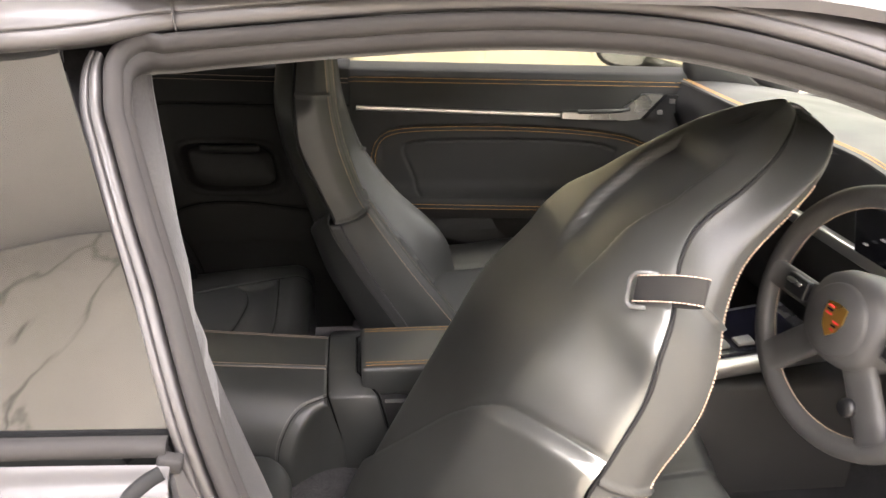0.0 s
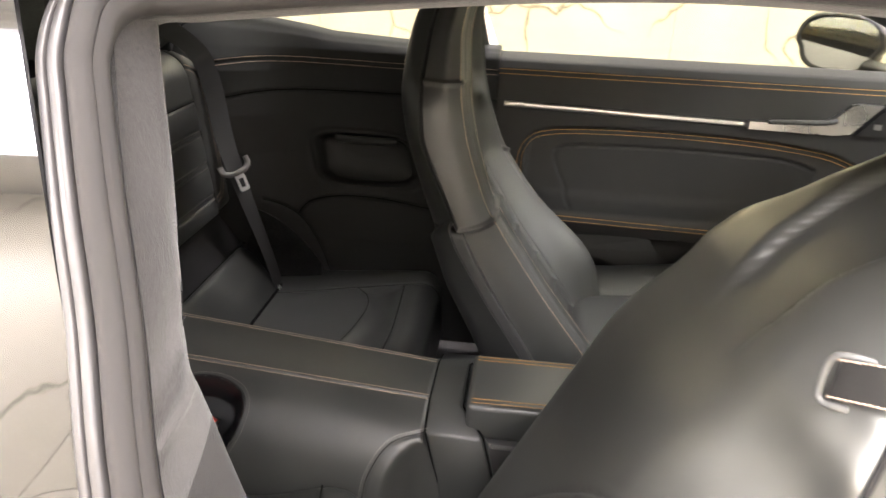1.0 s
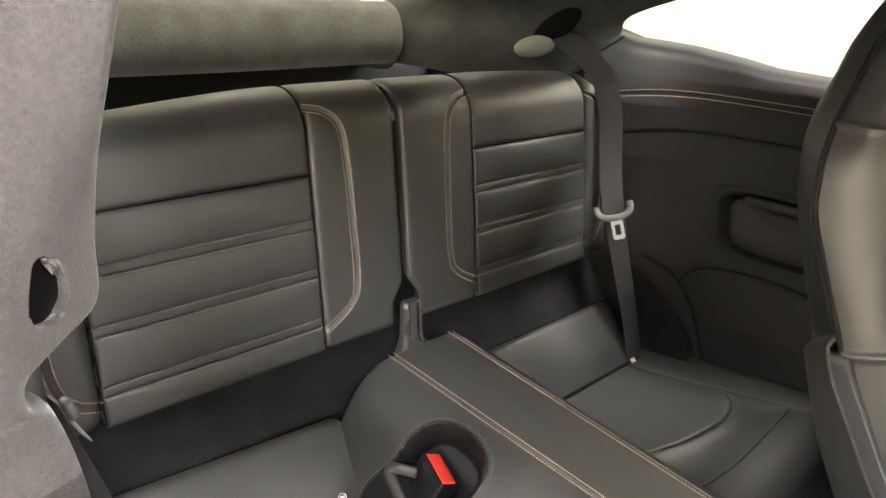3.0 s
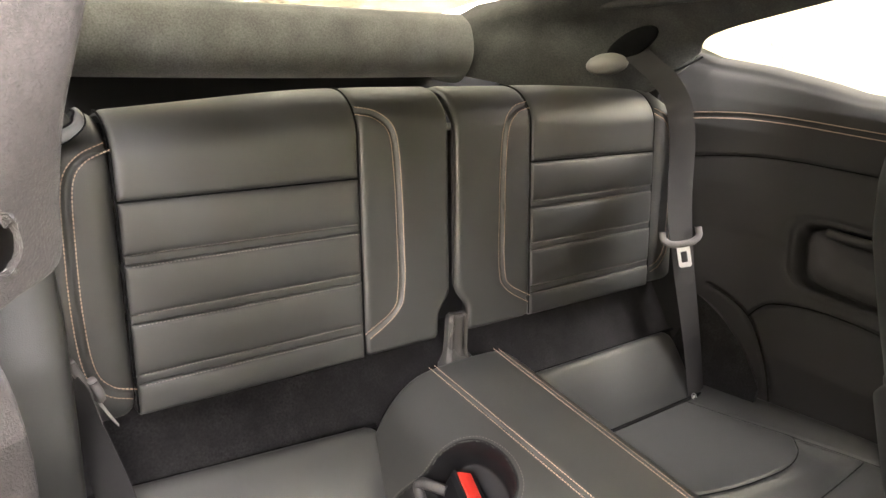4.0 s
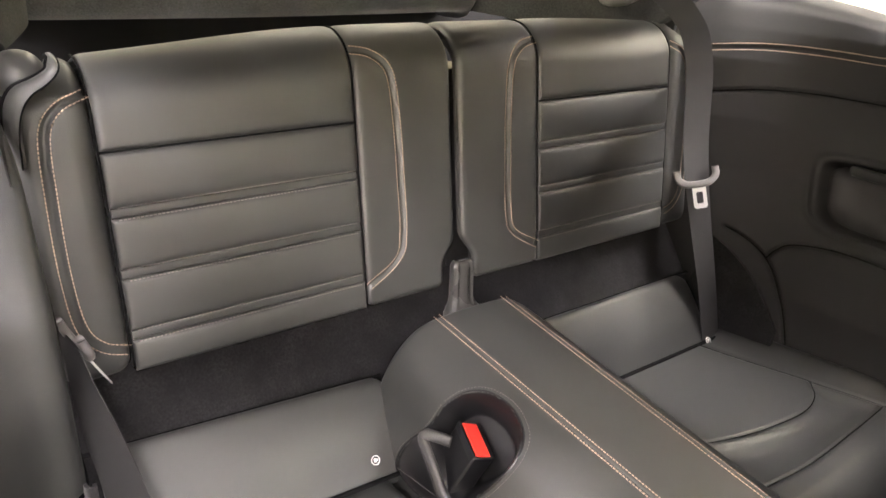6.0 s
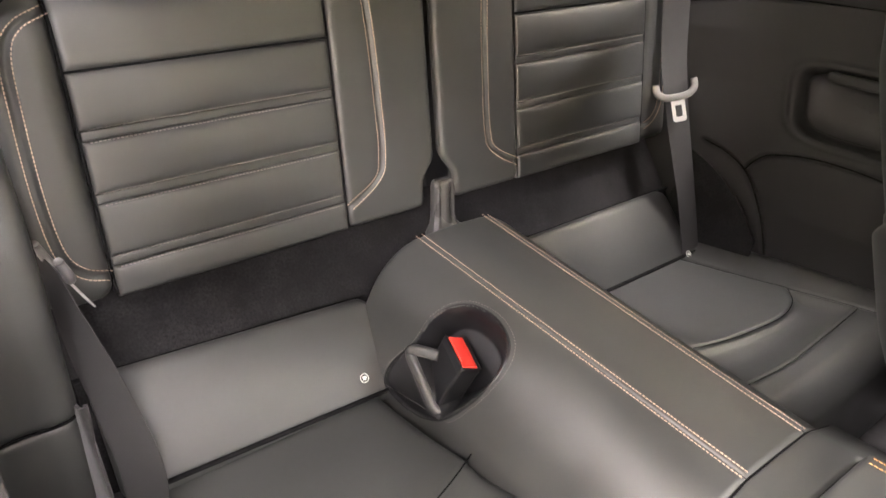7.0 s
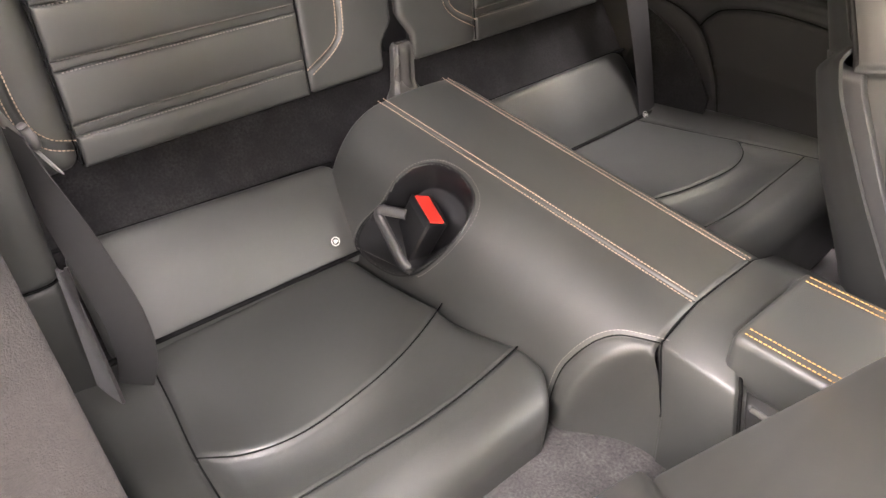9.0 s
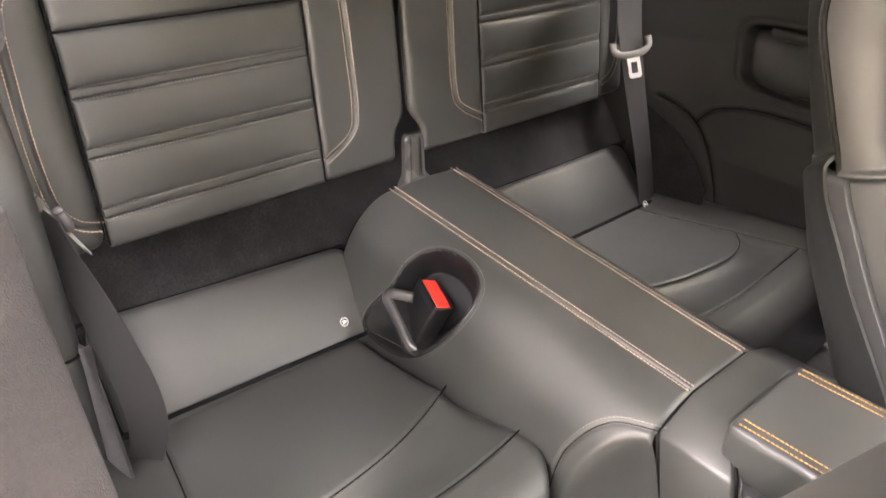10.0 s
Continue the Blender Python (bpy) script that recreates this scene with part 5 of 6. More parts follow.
BOXY = smooth_curve([(0.0, 0.0, 0.0), (0.30, 0.36, 0.0), (0.50, 0.60, 0.004), (0.62, 0.74, 0.02), (0.72, 0.83, 0.08), (0.82, 0.90, 0.30), (0.92, 0.96, 0.68), (1.0, 1.0, 1.0)], 90)


def slim(v, near):
    """Slims the upright backrest below its shoulders to fit the camera's view."""
    return (1 - near) * 0.020 * (1 - step(0.94, 1.08, v))


def shell_face(u, v, near=0.0):
    """Rear shell of the front seat; u: -1..1 across, v: height."""
    w, rear, ridge = shell_half(v) - slim(v, near), seat_at(v, REAR) - 0.006, seat_at(v, RIDGE)
    section = SECTION if near else BOXY
    rear = rear - near * eased(v, [0.34, 0.42, 0.56, 0.673, 0.8, 0.95, 1.05, 1.15], [0.11, 0.10, 0.080, 0.055, 0.052, 0.042, 0.018, 0.0])
    ridge = ridge - near * eased(v, [0.34, 0.42, 0.56, 0.673, 1.2], [0.09, 0.07, 0.035, 0.0, 0.0]) - near * outer_step(v) * (u < 0)
    a = np.abs(u)
    y = w * np.sign(u) * np.interp(a, section[:, 0], section[:, 1])
    x = rear + (ridge - rear) * np.interp(a, section[:, 0], section[:, 2])
    return leaned(x, y, u, v, near)


def shell_relief(u, v):
    y = shell_half(v) * np.sign(u) * np.interp(np.abs(u), SECTION[:, 0], SECTION[:, 1])
    near_edge = np.interp(v, [0.90, 1.02, 1.10, 1.165], [-0.100, -0.108, -0.113, -0.085])
    far_edge = np.interp(v, [0.90, 0.964, 1.10, 1.170], [0.000, 0.020, 0.043, 0.058])
    hollow = step(0.0, 0.012, y - near_edge) * step(0.0, 0.012, far_edge - y) * step(0.88, 1.0, v) * (1 - step(1.148, 1.168, v))
    slot = (1 - step(0.7, 1.0, np.abs(y + 0.008) / 0.008)) * step(1.186, 1.188, v) * (1 - step(1.201, 1.203, v))
    line = np.where(y < -0.10, 0.712 + 0.53 * (-0.10 - y), 0.712 - 1.30 * (y + 0.10))
    line = line - 0.012 * np.exp(-(((y + 0.10) / 0.03) ** 2))
    lower = 0.012 * (1 - step(0.0, 0.012, v - line)) - 0.004 * np.exp(-(((v - line - 0.014) / 0.006) ** 2))
    return -0.013 * hollow - 0.006 * slot + lower


def front_face(u, v, near=0.0):
    """Upholstery: from one side ridge round the front to the other; u: -1..1."""
    w, ridge, fr, dip = seat_at(v, HALF) - slim(v, near), seat_at(v, RIDGE), seat_at(v, FRONT), seat_at(v, DIP)
    a = np.abs(u)
    ridge = ridge - near * eased(v, [0.34, 0.42, 0.56, 0.673, 1.2], [0.09, 0.07, 0.035, 0.0, 0.0]) - near * outer_step(v) * (u < 0)
    side = np.clip((1 - a) / 0.28, 0, 1)
    inner = np.clip((0.72 - a) / 0.72, 0, 1)
    x = ridge + 0.003 + (fr - ridge) * np.sin(side * math.pi / 2) ** 0.9
    x = x + (0.012 + 0.050 * np.exp(-(((v - 0.61) / 0.10) ** 2)) * (u > 0)) * np.exp(-(((a - 0.58) / 0.13) ** 2)) - dip * step(0.02, 0.55, inner) * (a < 0.72)
    y = w - 0.022 * step(0.0, 0.9, side) - 0.026 * step(0.72, 1.0, side) - (w - 0.048) * inner
    y = y - (w - shell_half(v) + slim(v, near) - 0.0005) * (1 - step(0.0, 0.45, side))
    return leaned(x, np.sign(u) * y, u, v, near)


def front_relief(u, v):
    a = np.abs(u)
    out = np.zeros(u.shape)
    for z in np.arange(0.50, 1.0, 0.062):
        out -= 0.005 * np.exp(-(((v - z + 0.02 * a) / 0.0055) ** 2)) * (1 - step(0.34, 0.38, a))
    out -= 0.007 * np.exp(-(((a - 0.37) / 0.012) ** 2))
    out -= 0.006 * np.exp(-(((v - 1.031) / 0.0028) ** 2)) * step(0.74, 0.78, a)
    out -= 0.007 * np.exp(-(((v - 0.79 - 0.10 * (1 - a)) / 0.003) ** 2)) * step(0.56, 0.62, a)
    out -= 0.004 * np.exp(-(((a - 0.735) / 0.006) ** 2))
    out -= 0.003 * np.exp(-(((a - 0.60) / 0.006) ** 2))
    out -= 0.012 * np.exp(-(((a - 0.47) / 0.07) ** 2) - ((v - 0.955) / 0.024) ** 2)
    return out


def grid_panel(name, base, relief, us, vs, mat, parent, thick, label=""):
    u, v = np.meshgrid(us, vs, indexing="ij")
    g = base(u, v)
    n = normals_of(g)
    c = g.reshape(-1, 3).mean(0)
    if ((g - c).reshape(-1, 3) * n.reshape(-1, 3)).sum() < 0:
        n = -n
    return skin(name, g + n * relief(u, v)[..., None], mat, parent, thick, None, label)


SATIN = material("satin_metal", (0.11, 0.11, 0.105), 0.5, 0.3, vary=0.05, bump=0.03)
COVERGREY = material("grained_grey_cover", (0.034, 0.034, 0.033), 0.5, grain=1500, bump=0.2, vary=0.08)
# Far shell: darker copy of the same finish, its dimmer light put into colour.
SHELLDARK = material("dim_shell_copy", (0.020, 0.0205, 0.0195), 0.46, grain=1500, bump=0.08, depth=0.0003, patch=5, vary=0.08, rvary=0.05)


def seat_back(s, at, strap=0):
    before = set(s.children)
    near = float(strap != 0)

    def shell_face_here(u, v):
        return shell_face(u, v, near)

    def front_face_here(u, v):
        return front_face(u, v, near)

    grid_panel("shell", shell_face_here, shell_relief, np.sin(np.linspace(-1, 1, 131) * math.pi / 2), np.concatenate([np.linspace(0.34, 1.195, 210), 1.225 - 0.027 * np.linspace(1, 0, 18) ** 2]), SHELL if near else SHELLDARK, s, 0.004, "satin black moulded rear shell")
    grid_panel("upholstery", front_face_here, front_relief, np.linspace(-1, 1, 201), np.concatenate([np.linspace(0.34, 1.195, 260), 1.225 - 0.027 * np.linspace(1, 0, 18) ** 2]), LEATHER, s, 0.004, "black leather with ribbed centre and side bolsters")
    t = np.linspace(-1, 1, 40)
    cap = np.array([np.stack([shell_face_here(t, np.full(40, 1.225)) * (1 - k) + front_face_here(t, np.full(40, 1.225)) * k], 0)[0] + np.stack([0 * t, 0 * t, 0.012 * math.sin(math.pi * k) * (1 - t**4)], 1) for k in np.linspace(0, 1, 8)])
    skin("head_cap", cap, LEATHER, s, 0.003, (0, 0, 1))
    for sg in (-1, 1):
        z = np.linspace(0.42, 1.19, 150)
        for q, o in ((0.722, (0.5, sg * 0.8, 0)), (0.79, (0.2, sg, 0)), (0.613, (1.0, 0, 0.2))):
            p = front_face_here(np.full(150, sg * q), z)
            stitches("thread", p + np.array(o) * (0.0008 if q != 0.79 else 0.0016), o, THREAD, s, fat=0.0009 if near else 0.0007, label="row of copper contrast stitches")
        z2 = np.concatenate([np.linspace(0.40, 1.185, 60), 1.2249 - 0.039 * np.linspace(1, 0, 24)[1:] ** 2])
        sweep("piping", shell_face_here(np.full(len(z2), sg * 0.999), z2) + np.array([0.002, sg * 0.001, 0]), oval(0.0028, 0.0028, 8), (0, sg, 0.01), DARKSEAL, s, "dark joint between shell and leather")
        z = np.linspace(0.42, 0.785, 30)
        p = shell_face_here(np.full(30, sg * 0.93), z)
        if near:
            sweep("side_ridge", p + np.stack([0.01 + 0 * z, sg * 0.003 + 0 * z, 0 * z], 1), oval(0.012, 0.007, 12, 2.6), (0, sg, 0), VINYL, s, "raised edge of the side cover")
        else:
            z = np.linspace(0.40, 0.788, 40)
            half, ridge, rear = seat_at(z, HALF) - 0.020, seat_at(z, RIDGE), seat_at(z, REAR) - 0.006
            edge = [(rear + 0.001, 0.76 * half), (rear + 0.001, 0.84 * half + 0.003), (rear + 0.4 * (ridge - rear), 0.92 * half + 0.004), (ridge - 0.012, half + 0.002), (ridge - 0.006, half + 0.005), (ridge + 0.008, half + 0.0065), (ridge + 0.013, half + 0.005), (ridge + 0.014, half - 0.010)]
            g = np.stack([np.stack([a, sg * b, z], 1) for a, b in edge], 1)
            g = np.stack([smooth_curve(r, 42) for r in g], 0)
            lid = g[-1:].copy()
            lid[..., 1] -= sg * 0.012
            lid[..., 2] += 0.002
            skin("side_cover", np.concatenate([g, lid]), COVERGREY, s, 0.004, (0, sg, 0), "flat grey side cover of the backrest")
    if strap:
        c = np.array([0.458, strap * 0.206, 0.966])
        e1, e2, e3 = np.array([0.25, strap * 0.72, 0.62]), np.array([-0.60, strap * -0.05, 0.78]), np.array([-0.84, strap * 0.45, -0.10])

        def at_loop(a, b, d):
            return c + e1 * a + e2 * b + e3 * d

        f = smooth_curve([at_loop(*q) for q in ((0.010, 0.020, -0.008), (0.002, 0.020, 0.001), (-0.010, 0.019, 0.003), (-0.016, 0.013, 0.002), (-0.017, 0.0, 0.002), (-0.016, -0.013, 0.002), (-0.010, -0.019, 0.003), (0.002, -0.020, 0.001), (0.010, -0.020, -0.008))], 48)
        sweep("loop_frame", f, oval(0.0030, 0.0022, 12), tuple(e3), SATIN, s, "satin metal frame of the pull strap")
        pts = [at_loop(*q) for q in ((-0.010, 0.001, -0.004), (-0.004, 0.0, 0.008), (0.025, 0.0, 0.014), (0.050, 0.0, 0.014), (0.066, 0.0, 0.008), (0.071, 0.0, 0.0), (0.064, 0.0, -0.008), (0.040, 0.0, -0.008), (0.0, 0.0, -0.010))]
        ribbon("pull_strap", pts, [tuple(e2)] * 4, 0.030, VINYL, s, 60, "leather pull strap with copper edges", 0.003)
        pc = smooth_curve(pts, 60)[:44]
        for d in (-0.0146, 0.0146):
            stitches("thread", pc + e2 * d + e3 * 0.0012, tuple(e3), THREAD, s, label="copper stitched strap edge")
    for o in set(s.children) - before:
        o.matrix_basis = at


def folded(x0, z0, x1, z1, degrees, y):
    return Matrix.Translation((x1, y, z1)) @ Matrix.Rotation(radians(degrees), 4, "Y") @ Matrix.Translation((-x0, 0, -z0))


def seat_base(s, at):
    before = set(s.children)

    def base(u, v):
        z = 0.50 + 0.05 * step(0.0, 0.5, u) + 0.035 * step(0.14, 0.25, np.abs(v)) - 0.10 * step(0.44, 0.52, u)
        return np.stack([0.80 + u, v, z], -1)

    cushion("cushion", base, 0.0, 0.52, -0.265, 0.265, LEATHER, s, (0, 0, 1), 0.008, 0.03, 0.04, 0.05, corner=0.05, grooves=[([(0.0, y), (0.6, y)], 0.006, 0.005) for y in (-0.15, 0.15)])
    block("plinth", (0.46, 0.46, 0.16), (1.06, 0, 0.39), PLASTIC, s, 0.02)
    # Added black block that shades the footwell behind the seat; no such part seen.
    block("footwell_shade_block", (0.20, 0.48, 0.12), (0.80, 0, 0.40), PLASTIC, s, 0.02, (0, -22, 0), "black block added under the seat to darken the footwell")
    for o in set(s.children) - before:
        o.matrix_basis = at


far_front = thing("front_seat", "reclined black leather front seat with copper stitching", "front seat", "front seats")
near_front = thing("front_seat", "black front seat with its satin backrest folded forward", "front seat", "front seats")
seat_back(far_front, pose(0, 0.37, 0))
seat_base(far_front, pose(0, 0.37, 0))
seat_back(near_front, folded(0.571, 0.781, 0.869, 0.768, 42, -0.352), strap=-1)
seat_base(near_front, pose(0.0, -0.37, -0.105))

# ---- far door ----
door = thing("door_1", "dark leather inner door panel with a silver strip and copper stitching", "car door", kind="structure")


def door_face(u, v):
    y = np.interp(v, [0.28, 0.50, 0.56, 0.60, 0.64, 0.66, 0.70, 0.80, 0.90, 0.975, 1.0, 1.015], [0.66, 0.660, 0.655, 0.640, 0.615, 0.620, 0.655, 0.655, 0.652, 0.655, 0.668, 0.715])
    arm = step(0.62, 0.74, u) * (1 - step(1.30, 1.45, u))
    flat = np.interp(v, [0.28, 0.90, 0.975, 1.0, 1.015], [0.66, 0.652, 0.655, 0.668, 0.715])
    return np.stack([u, flat + (y - flat) * arm, v], -1)


CONTOUR = smooth_curve([(0.70, 0.655), (0.672, 0.72), (0.662, 0.77), (0.678, 0.818), (0.725, 0.842), (0.85, 0.851), (1.025, 0.852), (1.20, 0.845), (1.34, 0.828), (1.42, 0.80)], 90)
INSET = smooth_curve([(0.79, 0.672), (0.757, 0.745), (0.743, 0.785), (0.760, 0.803), (0.85, 0.812), (1.05, 0.815), (1.25, 0.808), (1.33, 0.79)], 70)


def under(u, v, line):
    return step(-0.004, 0.004, np.interp(u, line[:, 0], line[:, 1], left=0, right=0) - v)


def door_relief(u, v):
    top = np.interp(u, CONTOUR[30:, 0], CONTOUR[30:, 1], left=0, right=0.7)
    inside = step(-0.012, 0.0, top - v) * step(0.66, 0.69, u) * step(0.66, 0.70, v)
    top2 = np.interp(u, INSET[25:, 0], INSET[25:, 1], left=0, right=0.7)
    left2 = 0.743 + 0.38 * np.clip(0.785 - v, 0, 1)
    inset = step(-0.006, 0.0, top2 - v) * step(-0.005, 0.004, u - left2) * step(0.667, 0.675, v)
    pocket = (1 - step(0.575, 0.605, v)) * step(0.78, 0.83, u) * step(0.30, 0.34, v)
    return -0.018 * inside - 0.004 * inset - 0.040 * pocket


panel = cushion("panel", door_face, 0.60, 1.62, 0.28, 1.015, TRIM, door, (0, -1, 0.2), 0.0042, 0.004, 0.008, 0.010, grooves=[(CONTOUR, 0.004, 0.0026), (INSET, 0.0065, 0.0024), ([(0.60, 0.975), (1.62, 0.975)], 0.003, 0.003), ([(0.77, 0.645), (1.4, 0.635)], 0.002, 0.003)], relief=door_relief)
for line in (CONTOUR, np.stack([np.linspace(0.60, 1.6, 90), np.full(90, 0.975)], 1), np.stack([np.linspace(0.76, 1.3, 90), np.linspace(0.648, 0.636, 90)], 1)):
    for d in (-0.005, 0.005):
        q = offset_line(line, d)
        stitches("thread", door_face(q[:, 0], q[:, 1]) + (0, -0.0012, 0), (0, -1, 0.2), GOLDTHREAD, panel, fat=0.0008, label="row of amber contrast stitches")
x = np.linspace(0.618, 1.16, 30)
sweep("silver_strip", np.stack([x, 0 * x + 0.648, 0.904 - 0.023 * (x - 0.618)], 1), oval(0.004, 0.0062, 14, 3.5), (0, 0, 1), CHROME, door, "brushed silver strip across the door")
bm = bmesh.new()
out = [(1.16, 0.883), (1.16, 0.900), (1.20, 0.900), (1.31, 0.899), (1.345, 0.925), (1.365, 0.945), (1.380, 0.950), (1.430, 0.950), (1.40, 0.915), (1.375, 0.885), (1.34, 0.880)]
fr = [bm.verts.new((a, 0.640, b)) for a, b in out]
bk = [bm.verts.new((a, 0.654, b)) for a, b in out]
bm.faces.new(fr)
for k in range(len(out)):
    bm.faces.new((fr[k], bk[k], bk[(k + 1) % len(out)], fr[(k + 1) % len(out)]))
part("handle_surround", bm, CHROME, door, "brushed silver door handle", smooth=False)
sweep("handle", smooth_curve([(1.20, 0.640, 0.902), (1.25, 0.634, 0.905), (1.31, 0.634, 0.908), (1.34, 0.640, 0.912)], 20), oval(0.006, 0.006, 12), (0, 0, 1), COVERGREY, door, "dark pull lever of the door handle")
hull("switch_plate", [(1.385, 0.638, 0.884), (1.455, 0.638, 0.884), (1.500, 0.638, 0.950), (1.440, 0.638, 0.950), (1.385, 0.654, 0.884), (1.455, 0.654, 0.884), (1.500, 0.654, 0.950), (1.440, 0.654, 0.950)], [(0, 1, 2, 3), (0, 4, 5, 1), (1, 5, 6, 2), (2, 6, 7, 3), (3, 7, 4, 0)], PLASTIC, door, smooth=False)
for a, b in ((1.425, 0.905), (1.455, 0.935)):
    block("switch", (0.014, 0.006, 0.012), (a, 0.636, b), GREYPLASTIC, door, 0.002)
hull("pocket_lid", [(0.80, 0.640, 0.617), (0.985, 0.635, 0.604), (1.005, 0.632, 0.575), (1.055, 0.630, 0.53), (1.45, 0.628, 0.50), (1.45, 0.640, 0.46), (1.03, 0.642, 0.50), (0.80, 0.648, 0.56)], [(0, 1, 2, 3, 6, 7), (3, 4, 5, 6)], TRIM, door, "leather lid of the door pocket", smooth=False)
block("reflector", (0.09, 0.006, 0.018), (1.02, 0.653, 0.455), RED, door, 0.002, label="dark red reflector low on the door")

sheet("outer_skin", [[(0.58, 0.765, 0.985), (1.0, 0.785, 0.985), (1.66, 0.80, 0.975)], [(0.58, 0.86, 0.88), (1.0, 0.875, 0.87), (1.66, 0.87, 0.86)], [(0.58, 0.885, 0.60), (1.0, 0.90, 0.60), (1.66, 0.90, 0.60)], [(0.62, 0.80, 0.27), (1.0, 0.82, 0.27), (1.66, 0.83, 0.27)]], PAINT, door, 0.006, (0, 1, 0.2), "painted outer skin of the door", n=24)
mirror = thing("door_mirror", "black door mirror outside the far window, glass facing back", "mirror")
ring = oval(0.108, 0.074, 40, 2.8)
ring[:, 0] *= 1 - 0.12 * (ring[:, 1] < 0)
rows = []
for k, dx in ((0.86, 0.0), (0.94, -0.006), (1.0, 0.004), (1.04, 0.03), (0.98, 0.07), (0.70, 0.12), (0.2, 0.14)):
    rows.append([(1.44 + dx, 0.99 + a * k, 1.035 + b * k) for a, b in ring])
g = np.transpose(np.array(rows), (1, 0, 2))
turn = np.array(Matrix.Rotation(radians(52), 3, "Z"))
ctr = np.array([1.435, 0.99, 1.035])
g = (g - ctr) @ turn.T + ctr
housing = hull("housing", g.reshape(-1, 3), quads(40, len(rows), True).tolist(), PLASTIC, mirror)
face = (np.array([(1.443, 0.99 + a * 0.9, 1.035 + b * 0.9) for a, b in ring]) - ctr) @ turn.T + ctr
back = face + np.array([0.003, 0.003, 0])
hull("glass", np.concatenate([face, back]), [tuple(range(39, -1, -1))] + [(i, (i + 1) % 40, 40 + (i + 1) % 40, 40 + i) for i in range(40)], DIMGLASS, housing, "mirror glass", smooth=False)
sweep("foot", [(1.50, 0.94, 0.99), (1.54, 0.84, 0.985), (1.57, 0.74, 0.985)], oval(0.025, 0.018, 16), (0, 0, 1), PLASTIC, mirror)

# ---- dashboard and steering wheel ----
# Paler than the dash leather: the windscreen's reflection is put into the colour.
DASHTOP = material("dash_top_reflection", (0.05, 0.0495, 0.0465), 0.5, grain=900, bump=0.15, vary=0.06)
sail = thing("mirror_sail", "dark triangular trim at the foot of the windscreen pillar", "trim panel")
edge = [(1.481, 1.050), (1.500, 0.990), (1.549, 0.960), (1.640, 0.951), (1.745, 0.950), (1.640, 1.020), (1.560, 1.075), (1.500, 1.085)]
q = [Vector((a, 0.655 - 0.02 * (b - 0.95), b)) for a, b in edge]
mid = Vector((1.59, 0.640, 1.005))
inset = [p.lerp(mid, 0.18) + Vector((0, -0.006, 0)) for p in q]
verts = q + inset + [mid + Vector((0, -0.004, 0))] + [p + Vector((0, 0.03, 0)) for p in q]
hull("panel", verts, [(i, (i + 1) % 8, 8 + (i + 1) % 8, 8 + i) for i in range(8)] + [(8 + i, 8 + (i + 1) % 8, 16) for i in range(8)] + [(17 + i, 17 + (i + 1) % 8, (i + 1) % 8, i) for i in range(8)], VINYL, sail)
sweep("wedge", [(1.552, 0.648, 0.882), (1.575, 0.648, 0.925)], oval(0.010, 0.003, 12, 3), (0, -1, 0), CHROME, sail, "short silver trim below the dark panel")
dash = thing("dashboard", "black leather dashboard with amber stitching and dark screens", "dashboard")
sheet("top_pad", [[(1.46, -0.66, 0.965), (1.44, -0.3, 0.985), (1.52, 0, 0.975), (1.50, 0.3, 0.975), (1.48, 0.66, 0.985)], [(1.62, -0.68, 0.985), (1.62, -0.3, 1.0), (1.66, 0, 0.985), (1.66, 0.3, 0.985), (1.62, 0.68, 0.985)], [(1.95, -0.70, 0.935), (2.0, -0.3, 0.95), (2.02, 0, 0.95), (2.0, 0.3, 0.95), (1.95, 0.70, 0.935)]], DASHTOP, dash, 0.02, (0, 0, 1), "dashboard top, windscreen reflection put into its paler colour")
sheet("front_pad", [[(1.46, -0.66, 0.965), (1.44, -0.3, 0.980), (1.52, 0, 0.972), (1.50, 0.3, 0.972), (1.48, 0.66, 0.98)], [(1.45, -0.66, 0.90), (1.45, -0.3, 0.90), (1.53, 0, 0.90), (1.51, 0.3, 0.90), (1.47, 0.66, 0.90)], [(1.56, -0.66, 0.74), (1.56, -0.3, 0.74), (1.58, 0, 0.72), (1.60, 0.3, 0.74), (1.58, 0.66, 0.74)], [(1.72, -0.66, 0.45), (1.72, -0.3, 0.45), (1.66, 0, 0.45), (1.72, 0.3, 0.45), (1.72, 0.66, 0.45)]], VINYL, dash, 0.02, (-1, 0, 0))
y = np.linspace(-0.64, 0.64, 120)
edge = smooth_curve([(1.46, -0.66, 0.965), (1.44, -0.3, 0.985), (1.52, 0, 0.975), (1.50, 0.3, 0.975), (1.48, 0.66, 0.985)], 120)
for d in (0.008, 0.018):
    stitches("thread", edge + (d, 0, 0.0045), (-0.3, 0, 1), GOLDTHREAD, dash, fat=0.0012, label="row of amber contrast stitches")
block("instrument_screen", (0.012, 0.36, 0.10), (1.435, -0.36, 0.905), SCREEN, dash, 0.004, (0, -14, 0), "dark curved instrument screen")
block("silver_bar", (0.02, 1.2, 0.022), (1.455, 0.02, 0.845), CHROME, dash, 0.005)
for i in range(9):
    block("gauge_light", (0.004, 0.010, 0.003), (1.427, -0.50 + 0.035 * i, 0.895 + 0.012 * math.sin(i * 2.1)), WHITEPRINT, dash, 0.001, (0, -14, 0))

